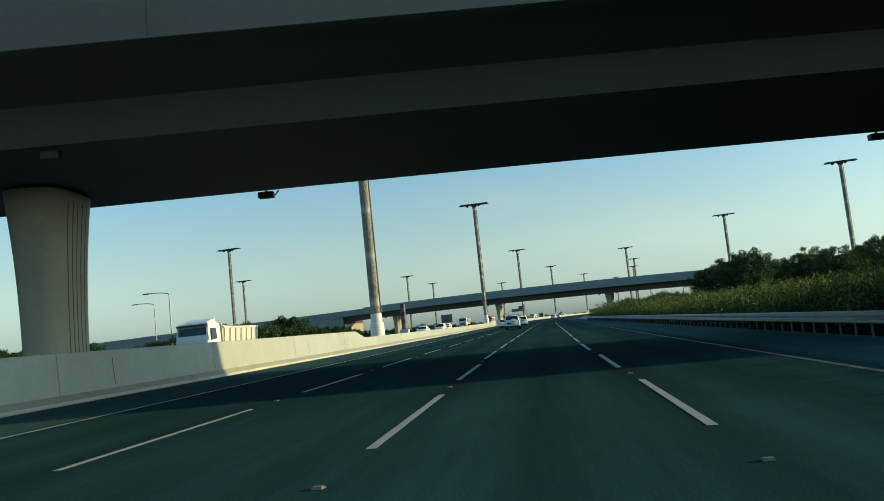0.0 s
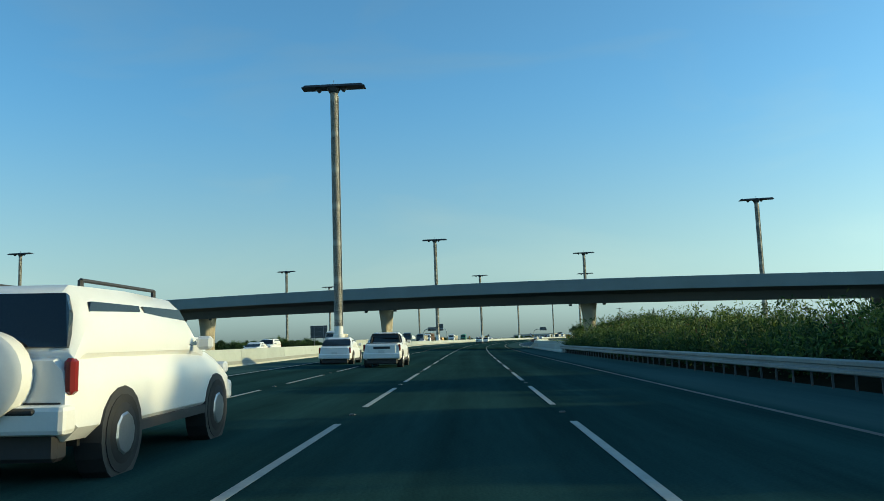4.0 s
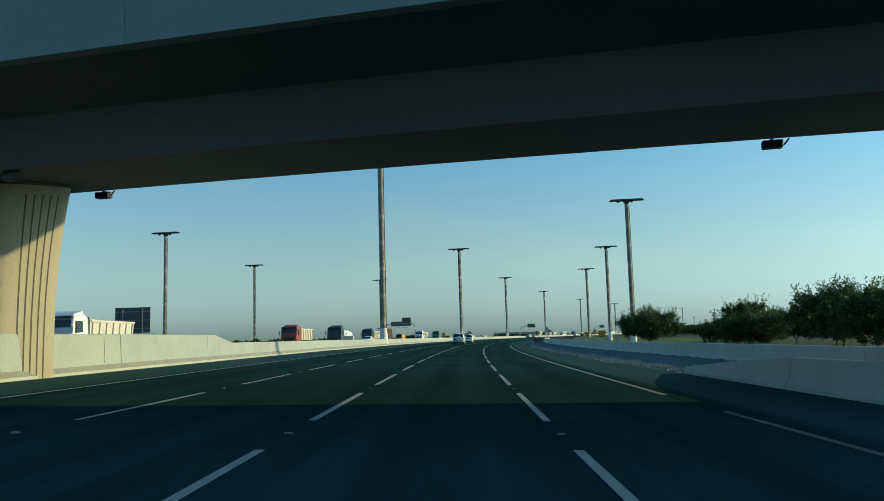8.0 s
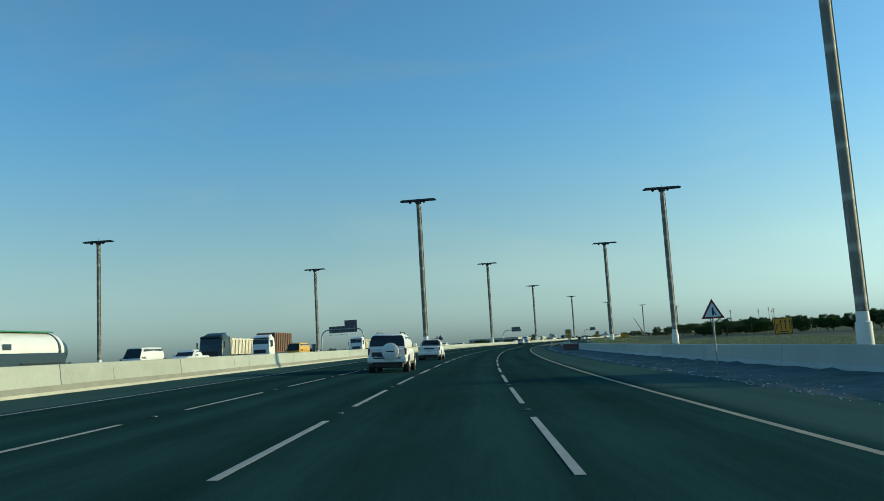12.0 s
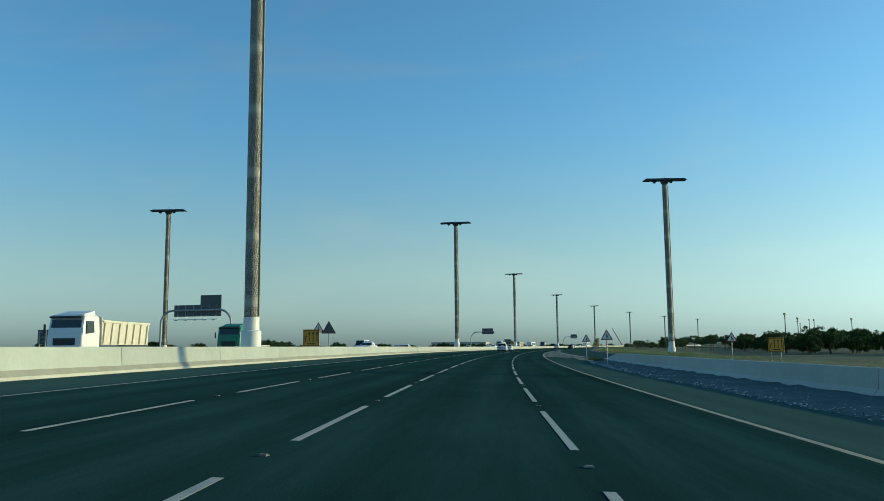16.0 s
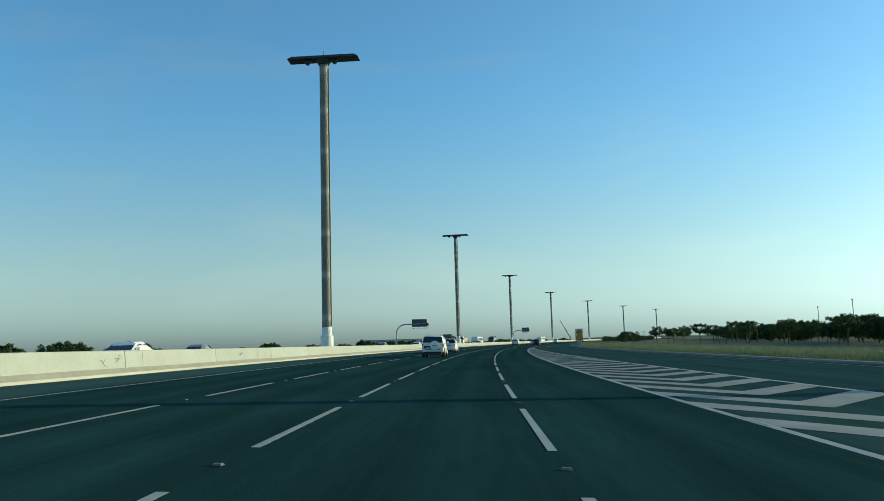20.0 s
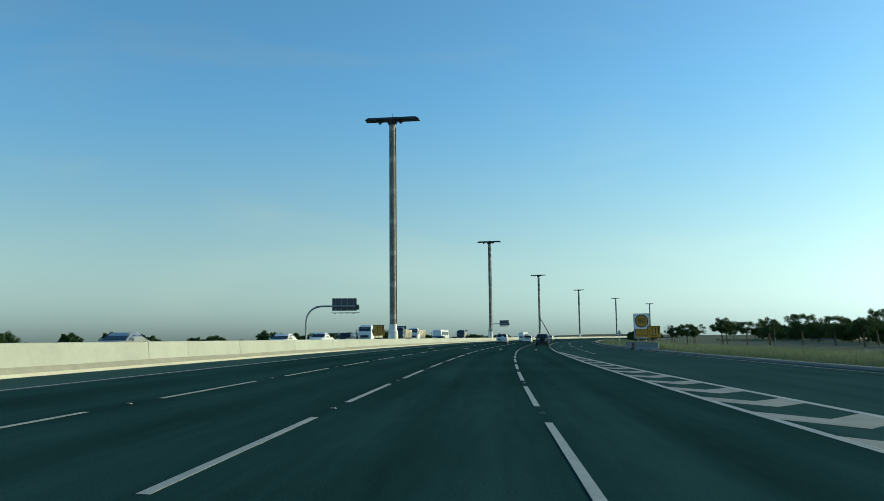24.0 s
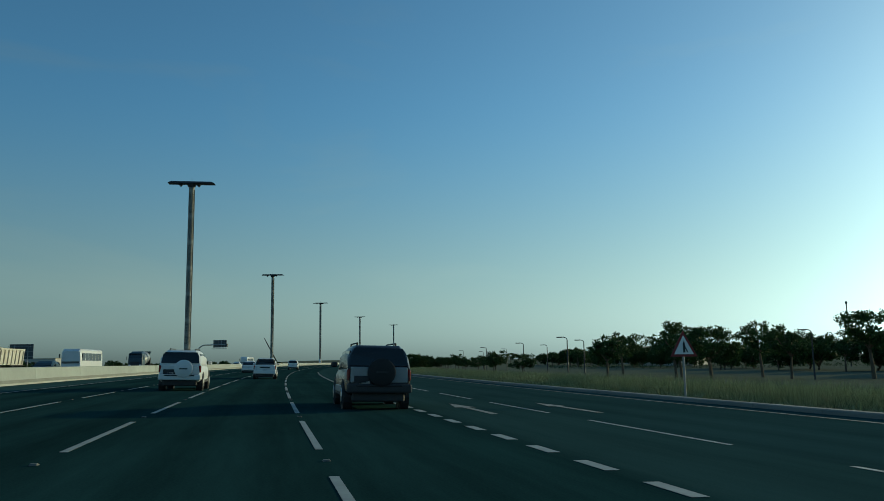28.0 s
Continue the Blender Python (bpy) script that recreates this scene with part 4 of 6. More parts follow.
        part("cover_badge", Geo().box((sx, b - 0.245, sz), (sr * 0.9, 0.012, 0.05)), TRIM, sp)
        part("plate_recess", Geo().soft_box((-0.45, b - 0.02, belt - 0.42), (0.54, 0.05, 0.4), 0.02, 1), TRIM, v)
    if accents:
        for sx in (-1, 1):
            part("tailgate_panel", Geo().soft_box((sx * hw * 0.6, b + 0.0, belt - 0.2), (0.5, 0.06, 0.44), 0.03, 2), W_GREY, v, "pale grey tailgate panel")
            part("side_cladding", Geo().soft_box((sx * (hw + 0.005), -0.1, z0 + 0.16), (0.05, L * 0.42, 0.2), 0.02, 1), W_GREY, v, "pale grey side cladding")
    if roof_rack:
        for sx in (-1, 1):
            rail = part("roof_rail", Geo().tube((sx * hw * 0.6, ws_h - 0.35, H + 0.06), (sx * hw * 0.6, rr_h + 0.45, H + 0.06), 0.022, n=6).tube((sx * hw * 0.6, ws_h - 0.35, H - 0.06), (sx * hw * 0.6, ws_h - 0.35, H + 0.06), 0.03, n=6)
                        .tube((sx * hw * 0.6, rr_h + 0.45, H - 0.06), (sx * hw * 0.6, rr_h + 0.45, H + 0.06), 0.03, n=6), TRIM, v)
    if spare:
        part("tailgate_seam", Geo().box((0, b - 0.004, z0 + 0.36), (W * 0.86, 0.02, 0.015)), TRIM, v)
        part("bumper_guard", Geo().soft_box((0, b - 0.1, z0 + 0.3), (W * 0.7, 0.12, 0.06), 0.02, 1), TRIM, v, "black bumper step")
    if bed:
        part("bed_floor", Geo().box((0, (b + bed) / 2, belt + 0.02), (W * 0.82, bed - b - 0.25, 0.03)), CHASSIS, v)
        part("roll_bar", Geo().tube((-hw * 0.8, bed - 0.2, belt), (-hw * 0.7, bed - 0.2, H - 0.1), 0.04, n=8).tube((hw * 0.8, bed - 0.2, belt), (hw * 0.7, bed - 0.2, H - 0.1), 0.04, n=8).tube((-hw * 0.7, bed - 0.2, H - 0.1), (hw * 0.7, bed - 0.2, H - 0.1), 0.04, n=8), TRIM, v)
        gate = part("tailgate_panel", Geo().soft_box((0, b - 0.02, belt - 0.28), (W * 0.72, 0.05, 0.4), 0.02, 1), paint, v)
        part("marking_bar", Geo().box((0, b - 0.05, belt - 0.2), (W * 0.44, 0.012, 0.11)), TRIM, gate)
    return v


def suv(label, m, paint=W_WHITE, **k):
    return passenger("off_road_car", label, "off-road car", m, paint, 4.75, 1.88, 1.82, 1.12, 1.17, (1.15, 0.55, -2.05, -2.32), 0.38, 0.38, **k)


def sedan(label, m, paint=W_WHITE):
    return passenger("sedan", label, "car", m, paint, 4.7, 1.8, 1.46, 0.92, 0.95, (1.0, 0.2, -1.1, -1.85), 0.2, 0.33)


def pickup(label, m, paint=W_WHITE):
    return passenger("pickup_truck", label, "pickup truck", m, paint, 5.2, 1.8, 1.66, 1.1, 1.12, (1.25, 0.6, -0.55, -0.75), 0.32, 0.38, bed=-0.75)


def van(label, m, paint=W_WHITE):
    return passenger("minibus", label, "minibus", m, paint, 4.9, 1.75, 2.1, 1.15, 1.15, (2.2, 1.55, -2.3, -2.43), 0.25, 0.34)


def lorry(label, m, paint, body="tipper", load=CREAM):
    v = thing("lorry", label, "lorry", m)
    hw = 1.24
    part("cab", Geo().loft([ring_at(2.3, hw, 0.75, 3.05, 0.12, 0.08), ring_at(2.6, hw, 0.7, 3.15, 0.12, 0.08), ring_at(4.1, hw, 0.6, 3.1, 0.12, 0.1), ring_at(4.38, hw * 0.97, 0.55, 2.0, 0.12, 0.05), ring_at(4.45, hw * 0.92, 0.6, 1.5, 0.1, 0.05)]), paint, v, "", True)
    pane(v, "windscreen", [(-1.05, 4.37, 1.85), (1.05, 4.37, 1.85), (1.0, 4.17, 2.78), (-1.0, 4.17, 2.78)], (0, 0.03, 0.01))
    for sx in (-1, 1):
        pane(v, "side_window", [(sx * 1.235, 3.0, 1.95), (sx * 1.235, 4.1, 1.85), (sx * 1.19, 4.0, 2.7), (sx * 1.19, 3.0, 2.7)], (sx * 0.02, 0, 0))
        part("mirror", Geo().soft_box((sx * 1.45, 4.3, 2.2), (0.1, 0.16, 0.6), 0.03, 1), TRIM, v)
        part("head_lamp", Geo().soft_box((sx * 0.9, 4.46, 0.95), (0.4, 0.08, 0.22), 0.03, 1), HEADLAMP, v)
    part("bumper", Geo().soft_box((0, 4.45, 0.6), (2.4, 0.25, 0.45), 0.06, 2), TRIM, v)
    part("grille", Geo().soft_box((0, 4.47, 1.35), (1.5, 0.06, 0.45), 0.02, 1), TRIM, v)
    part("sun_visor", Geo().soft_box((0, 4.3, 2.95), (2.2, 0.25, 0.12), 0.03, 1), TRIM, v)
    part("chassis", Geo().box((-0.45, -0.6, 0.85), (0.2, 9.2, 0.28)).box((0.45, -0.6, 0.85), (0.2, 9.2, 0.28)), CHASSIS, v)
    if body == "tipper":
        part("tipper_body", Geo().loft([[(-1.1, y, 1.15), (1.1, y, 1.15), (1.25, y, 2.75 + e), (1.17, y, 2.75 + e), (1.02, y, 1.25), (-1.02, y, 1.25), (-1.17, y, 2.75 + e), (-1.25, y, 2.75 + e)] for y, e in ((-5.1, -0.1), (1.9, 0.1))]), load, v, "ribbed tipper body")
        part("headboard", Geo().add([(-1.2, 1.9, 1.15), (1.2, 1.9, 1.15), (1.25, 2.1, 3.0), (-1.25, 2.1, 3.0), (-1.2, 1.8, 1.15), (1.2, 1.8, 1.15), (1.25, 2.0, 3.0), (-1.25, 2.0, 3.0)],
                                    [(0, 1, 2, 3), (7, 6, 5, 4), (0, 4, 5, 1), (1, 5, 6, 2), (2, 6, 7, 3), (3, 7, 4, 0)]), load, v)
        part("tailboard", Geo().box((0, -5.12, 1.85), (2.3, 0.08, 1.5)), load, v)
        for sx in (-1, 1):
            for k in range(7):
                y = -4.8 + k * 1.07
                part("rib", Geo().loft([[(sx * a, y - 0.08, z), (sx * (a + 0.1), y - 0.08, z), (sx * (a + 0.1), y + 0.08, z), (sx * a, y + 0.08, z)] for a, z in ((1.12, 1.2), (1.24, 2.62))]), load, v)
            part("top_rail", Geo().box((sx * 1.27, -1.6, 2.72), (0.12, 7.0, 0.14)), load, v)
    if body == "flatbed":
        part("bed", Geo().soft_box((0, -1.8, 1.1), (2.4, 7.2, 0.16), 0.03, 1), load, v)
        part("wind_deflector", Geo().soft_box((0, 2.2, 2.1), (2.3, 0.08, 1.9), 0.03, 1), load, v)
    if body == "tank":
        part("tank", Geo().tube((0, -5.6, 1.75), (0, 1.7, 1.75), 1.02, 1.02, 24).tube((0, -5.85, 1.75), (0, -5.6, 1.75), 0.75, 1.02, 24).tube((0, 1.7, 1.75), (0, 1.9, 1.75), 1.02, 0.8, 24), load, v, "white rounded bulk tank", True)
        part("tank_skirt", Geo().soft_box((0, -1.9, 1.25), (2.3, 7.3, 0.75), 0.05, 1), W_DARK, v, "dark blue side skirt")
        part("rear_cone", Geo().tube((0, -6.3, 1.65), (0, -5.0, 1.75), 0.85, 1.07, 24), W_DARK, v, "dark blue tank end", True)
        part("walkway", Geo().box((0, -1.9, 2.79), (1.1, 6.8, 0.06)), W_GREEN, v, "green top walkway")
        for sx in (-1, 1):
            part("emblem", Geo().box((sx * 1.03, -0.2, 1.95), (0.02, 0.7, 0.3)), W_DARK, v)
    if body == "mixer":
        part("drum", Geo().tube((0, 1.3, 1.75), (0, 0.2, 1.95), 0.75, 1.1, 24, False).tube((0, 0.2, 1.95), (0, -1.9, 2.35), 1.1, 1.15, 24, False).tube((0, -1.9, 2.35), (0, -4.2, 2.85), 1.15, 0.5, 24), load, v, "pale grey tilted mixing drum", True)
        part("drum_band", Geo().tube((0, -0.4, 2.06), (0, -0.75, 2.13), 1.15, 1.16, 24), W_DARK, v)
        part("hopper", Geo().loft([[(-0.35, -4.4, 2.5), (0.35, -4.4, 2.5), (0.35, -4.0, 2.5), (-0.35, -4.0, 2.5)], [(-0.7, -5.0, 3.5), (0.7, -5.0, 3.5), (0.7, -4.0, 3.5), (-0.7, -4.0, 3.5)]]), W_DARK, v)
        part("drum_cradle", Geo().box((0, -4.0, 1.5), (1.6, 0.3, 1.6)).box((0, 1.4, 1.3), (1.2, 0.3, 0.9)), CHASSIS, v)
        part("chute", Geo().box((0, -5.2, 1.9), (0.5, 0.9, 0.2)), CHASSIS, v)
    if body == "container":
        part("container", Geo().soft_box((0, -1.7, 2.4), (2.44, 7.2, 2.5), 0.03, 1), load, v, "brown ribbed container")
        for sx in (-1, 1):
            for k in range(9):
                part("rib", Geo().box((sx * 1.24, -4.9 + k * 0.8, 2.4), (0.06, 0.2, 2.3)), CHASSIS, v)
        for k in range(4):
            part("front_rib", Geo().box((-0.9 + 0.6 * k, 1.92, 2.4), (0.16, 0.06, 2.2)), CHASSIS, v)
    part("roof_deflector", Geo().loft([[(-1.0, 2.5, 3.05), (1.0, 2.5, 3.05), (0.95, 2.5, 3.42), (-0.95, 2.5, 3.42)], [(-1.05, 3.9, 3.05), (1.05, 3.9, 3.05), (0.9, 3.7, 3.18), (-0.9, 3.7, 3.18)]]), paint, v, "", True)
    for sx in (-1, 1):
        for y in (3.3, -1.9, -3.2, -4.5):
            wheel(v, sx * 1.22, y, 0.5, 0.32 if y > 0 else 0.55, W_GREY)
        part("mudguard", Geo().box((sx * 1.05, -3.2, 1.08), (0.4, 4.2, 0.05)), CHASSIS, v)
    return v


def bus(label, m, paint=W_WHITE):
    v = thing("coach", label, "bus", m)
    hw = 1.25
    part("body", Geo().loft([ring_at(-5.5, hw * 0.97, 0.4, 3.1, 0.2, 0.06), ring_at(-5.3, hw, 0.35, 3.2, 0.2, 0.06), ring_at(5.0, hw, 0.35, 3.2, 0.2, 0.06), ring_at(5.5, hw * 0.95, 0.4, 2.9, 0.2, 0.1)]), paint, v, "", True)
    pane(v, "windscreen", [(-1.1, 5.47, 1.3), (1.1, 5.47, 1.3), (1.05, 5.36, 2.75), (-1.05, 5.36, 2.75)], (0, 0.05, 0))
    for sx in (-1, 1):
        for k in range(6):
            y = -4.7 + k * 1.6
            pane(v, "side_window", [(sx * 1.25, y, 1.65), (sx * 1.25, y + 1.45, 1.65), (sx * 1.22, y + 1.45, 2.65), (sx * 1.22, y, 2.65)], (sx * 0.02, 0, 0))
        part("head_lamp", Geo().soft_box((sx * 0.9, 5.5, 0.85), (0.4, 0.08, 0.2), 0.03, 1), HEADLAMP, v)
        part("mirror", Geo().soft_box((sx * 1.45, 5.4, 2.3), (0.16, 0.12, 0.5), 0.03, 1), TRIM, v)
        for y in (3.4, -3.2):
            wheel(v, sx * 1.24, y, 0.5, 0.3, W_GREY)
    return v


def going(s, d, turn=0.0):
    return flat_on_road(s, d, 0.01, turn)


def coming(s, d):
    x, y = place(s, d)
    return pose(x, y, level(s, -13) - 0.01, 0, 0, 180 - math.degrees(heading(s)))


# traffic ahead on this side
COVER = (0.17, 0.98, 0.4, W_WHITE)
suv("white off-road car with a covered spare wheel ahead of an overpass", going(105.4, -4.0), spare=COVER, roof_rack=True)
pickup("white pickup truck with a dusty tailgate in the middle lane", going(136.0, -3.8))
sedan("white saloon car in the fast lane", going(142.0, -7.1))
suv("white off-road car with a covered spare wheel on its tailgate", going(324.9, -3.4), spare=COVER, roof_rack=True)
pickup("white pickup truck ahead of an off-road car", going(352.0, -3.6))
suv("white off-road car with a covered spare wheel beside the merge", going(549.5, -3.3), spare=COVER, roof_rack=True)
pickup("white pickup truck in the middle lane past the merge", going(573.0, -3.8))
suv("black boxy off-road car with grey tailgate panels and a spare wheel", going(706.0, 4.42), W_BLACK, spare=(0.05, 1.05, 0.39, TYRE), roof_rack=True, accents=TRIM)
suv("white off-road car with a covered spare wheel past the arrows", going(721.2, -2.65), spare=COVER, roof_rack=True)
pickup("white pickup truck far ahead in the driven lane", going(750.0, 0.4))
sedan("white saloon car far ahead", going(790, -3.4))
suv("white off-road car far ahead", going(842, 0.2))
# traffic on the far carriageway
lorry("white tipper lorry with a cream ribbed body", coming(57.0, -24), W_WHITE)
pickup("white pickup truck coming the other way", coming(130.4, -20))
suv("white off-road car coming the other way", coming(151.7, -20))
suv("white off-road car passing beyond the median", coming(190, -24))
sedan("white saloon car passing beyond the median", coming(179, -22.5))
lorry("white tipper lorry with a white ribbed body", coming(247, -27), W_WHITE)
lorry("red tipper lorry with a cream body", coming(309, -27), W_RED)
lorry("bulk tanker lorry with a white tank and blue skirt", coming(323.5, -23.5), W_DARK, "tank", W_WHITE)
van("white panel van coming the other way", coming(352, -28.5))
pickup("white pickup truck behind the median barrier", coming(351, -24))
lorry("dark blue tipper lorry with a cream ribbed body", coming(368, -27), W_DARK)
lorry("lorry carrying a rusty brown container", coming(385, -27.5), W_WHITE, "container", RUST)
van("yellow van behind the median barrier", coming(378, -22), W_YELLOW)
lorry("white tipper lorry with a pale ribbed body", coming(436.5, -27), W_WHITE)
lorry("green lorry with a low empty flatbed", coming(466, -27), W_GREEN, "flatbed")
pickup("white pickup truck beyond the barrier", coming(496, -19.5))
van("white minibus with dark windows", coming(512, -24))
sedan("white saloon car beyond the barrier", coming(526, -19.5))
sedan("silver saloon car beyond the barrier", coming(556, -27), W_SILVER)
sedan("silver saloon car in the far carriageway", coming(628, -22), W_SILVER)
sedan("white saloon car in the far carriageway", coming(652.6, -19.5))
pickup("white pickup truck in the far carriageway", coming(668, -20))
suv("dark off-road car in the far carriageway", coming(692, -23), W_BLACK)
lorry("white tipper lorry leading a convoy", coming(724, -27), W_WHITE)
lorry("dark tipper lorry in a convoy", coming(752, -27), W_DARK)
sedan("dark saloon car in the far carriageway", coming(761, -20), W_DARK)
lorry("white tipper lorry closing a convoy", coming(768, -27), W_WHITE)
bus("white coach with dark windows", coming(799.5, -27))
lorry("dark concrete mixer lorry with a tilted drum", coming(834.5, -27), W_DARK, "mixer", W_GREY)
sedan("white saloon car far along the other carriageway", coming(905, -20))
bus("white coach far along the other carriageway", coming(960, -27))
sedan("dark saloon car far along the other carriageway", coming(1010, -20), W_BLACK)


# ---- signs and gantries ----
def letters(text, size, mat, parent, m, name="lettering"):
    c = bpy.data.curves.new(name, "FONT")
    c.body, c.size, c.align_x, c.align_y, c.extrude = text, size, "CENTER", "CENTER", 0.004
    tmp = new(name, c)
    me = bpy.data.meshes.new_from_object(tmp.evaluated_get(bpy.context.evaluated_depsgraph_get()))
    bpy.data.objects.remove(tmp)
    me.materials.clear()
    me.materials.append(mat)
    return part(name, me, None, parent, m=m)


def disc(x, y, z, r, t=0.006, n=28):
    return Geo().tube((x, y, z), (x, y - t, z), r, r, n)


def prism(pts, y0, y1):
    """A flat plate from (x, z) outline points."""
    n = len(pts)
    return Geo().add([(x, y0, z) for x, z in pts] + [(x, y1, z) for x, z in pts], [tuple(range(n)), tuple(range(n, 2 * n))[::-1]] + [(i, (i + 1) % n, n + (i + 1) % n, n + i) for i in range(n)])


def facing(s, d, lift=0.0, turn=0.0):
    return stand(s, d, turn, lift)


def warning_triangle(label, m, side, bottom, back=False):
    """Faces -y, towards the coming driver; back: seen from behind."""
    v = thing("warning_sign", label, "road sign", m)
    h = side * 0.87
    tri = lambda k: [(-side / 2 * k, bottom + h / 3 * (1 - k)), (side / 2 * k, bottom + h / 3 * (1 - k)), (0, bottom + h / 3 + h * 2 / 3 * k)]
    part("post", Geo().tube((0, 0.05, -0.4), (0, 0.05, bottom + h * 0.6), 0.04, n=10), GREY_POLE, v)
    part("panel", prism(tri(1.0), 0.0, 0.02), SIGN_BACK if back else SIGN_RED, v, "bare metal back" if back else "red border")
    if not back:
        part("face", prism(tri(0.72), -0.006, 0.0), SIGN_WHITE, v, "white face")
        k = side
        part("merge_symbol", prism([(-0.03 * k, bottom + h * 0.16), (0.05 * k, bottom + h * 0.16), (0.05 * k, bottom + h * 0.5), (0.01 * k, bottom + h * 0.6), (-0.03 * k, bottom + h * 0.5)], -0.012, -0.006), SIGN_BLACK, v)
        part("merge_branch", prism([(0.11 * k, bottom + h * 0.16), (0.16 * k, bottom + h * 0.16), (0.06 * k, bottom + h * 0.4), (0.05 * k, bottom + h * 0.32)], -0.013, -0.007), SIGN_BLACK, v)
    return v


def lane_sign(label, m, w, h, mid):
    """Yellow works sign with four lane arrows, the outermost bent."""
    v = thing("lane_sign", label, "road sign", m)
    part("panel", Geo().soft_box((0, 0, mid), (w, 0.04, h), 0.015, 1), SIGN_YELLOW, v)
    b = 0.055
    part("border", Geo().box((0, -0.023, mid + h / 2 - b), (w - 0.06, 0.01, b)).box((0, -0.023, mid - h / 2 + b), (w - 0.06, 0.01, b)).box((-w / 2 + b, -0.023, mid), (b, 0.01, h - 0.1)).box((w / 2 - b, -0.023, mid), (b, 0.01, h - 0.1)), SIGN_BLACK, v)
    for k in range(1, 4):
        x = -w * 0.36 + k * w * 0.24
        part("arrow", prism([(x - 0.025 * w, mid - h * 0.22), (x + 0.025 * w, mid - h * 0.22), (x + 0.025 * w, mid + h * 0.24), (x + 0.07 * w, mid + h * 0.24), (x, mid + h * 0.38), (x - 0.07 * w, mid + h * 0.24), (x - 0.025 * w, mid + h * 0.24)], -0.03, -0.022), SIGN_BLACK, v)
    x = -w * 0.36
    part("bent_arrow", prism([(x - 0.03 * w, mid - h * 0.22), (x + 0.03 * w, mid - h * 0.22), (x + 0.03 * w, mid), (x + 0.13 * w, mid + h * 0.12), (x + 0.1 * w, mid + h * 0.16), (x - 0.03 * w, mid + h * 0.04)], -0.03, -0.022), SIGN_RED, v)
    part("text_bar", Geo().box((0, -0.024, mid - h * 0.34), (w * 0.5, 0.008, h * 0.06)), SIGN_BLACK, v)
    for x in (-w * 0.3, w * 0.3):
        part("post", Geo().tube((x, 0.05, -0.5), (x, 0.05, mid + h * 0.3), 0.035, n=8), GREY_POLE, v)
    return v


def speed_sign(label, m, number, w, h, bottom, lower_text):
    v = thing("speed_sign", label, "road sign", m)
    mid = bottom + h / 2
    part("panel", Geo().soft_box((0, 0, mid), (w, 0.05, h), 0.02, 1), SIGN_BACK, v)
    part("face", Geo().box((0, -0.028, mid), (w * 0.93, 0.01, h * 0.96)), SIGN_WHITE, v, "white face")
    zc = bottom + h * 0.7
    r = w * 0.41
    part("ring", disc(0, -0.03, zc, r, 0.01), SIGN_BLACK, v)
    part("disc", disc(0, -0.036, zc, r * 0.85, 0.01), SIGN_YELLOW, v, "yellow disc")
    letters(number, r * 1.15, SIGN_BLACK, v, pose(0, -0.05, zc, 90, 0, 0), "number")
    part("lower_panel", Geo().soft_box((0, -0.034, bottom + h * 0.22), (w * 0.84, 0.016, h * 0.34), 0.006, 1), SIGN_BLACK, v)
    part("lower_face", Geo().soft_box((0, -0.044, bottom + h * 0.22), (w * 0.76, 0.014, h * 0.3), 0.005, 1), SIGN_YELLOW, v, "yellow plate")
    if lower_text:
        letters("\ufeda\ufee3\ufe8e\ufee3\ufe83", w * 0.2, SIGN_BLACK, v, pose(0, -0.053, bottom + h * 0.29, 90, 0, 0), "script")
    else:
        part("script_bar", Geo().box((0, -0.053, bottom + h * 0.28), (w * 0.45, 0.006, h * 0.045)), SIGN_BLACK, v)
    if lower_text:
        letters(lower_text, w * 0.19, SIGN_BLACK, v, pose(0, -0.053, bottom + h * 0.15, 90, 0, 0), "word")
    else:
        part("text_bar", Geo().box((0, -0.053, bottom + h * 0.15), (w * 0.5, 0.006, h * 0.04)), SIGN_BLACK, v)
    for x in ((-w * 0.25, w * 0.25) if w > 1.2 else (0,)):
        part("post", Geo().tube((x, 0.06, -0.3), (x, 0.06, mid + h * 0.3), 0.05, n=8), GREY_POLE, v)
    return v


BLOCK_RED = material("faded_red_block", (0.12, 0.06, 0.05), 0.85, vary=0.35, scale=1.5, fine=12)
BLOCK_PALE = material("pale_block", (0.24, 0.24, 0.225), 0.85, vary=0.25, scale=1.5, fine=12)


def road_block(label, m, paint, length=2.1):
    prof = [(-0.32, 0), (0.32, 0), (0.3, 0.18), (0.16, 0.34), (0.13, 0.8), (-0.13, 0.8), (-0.16, 0.34), (-0.3, 0.18)]
    v = thing("concrete_block", label, "concrete block", m)
    part("block", Geo().loft([[(x, a, z) for a, z in prof] for x in (-length / 2, -length / 2 + 0.04, length / 2 - 0.04, length / 2)]), paint, v)
    part("lifting_slot", Geo().box((-0.5, -0.31, 0.05), (0.3, 0.06, 0.1)).box((0.5, -0.31, 0.05), (0.3, 0.06, 0.1)), SIGN_BLACK, v)
    return v


warning_triangle("red-bordered triangular merge sign on a thin post in gravel", facing(320.8, 11.3, 0.2), 1.0, 1.85)
warning_triangle("red-bordered triangular merge sign beside the barrier", facing(446, 9.4, 0.15), 0.96, 1.85)
warning_triangle("triangular merge sign at the barrier's end", facing(471.3, 9.9), 0.96, 2.0)
warning_triangle("triangular warning sign across the slip road", facing(452, 20.5, 0.0), 0.96, 1.8)
warning_triangle("triangular merge sign in the grass beyond the exit lane", facing(708, 16.3), 1.1, 1.5)
warning_triangle("triangular sign seen from behind on the median", facing(446.5, -12.9, 0.0), 1.2, 1.95, back=True)
warning_triangle("triangular merge sign on the median barrier", facing(444.6, -13.3, 0.0), 0.95, 2.0)
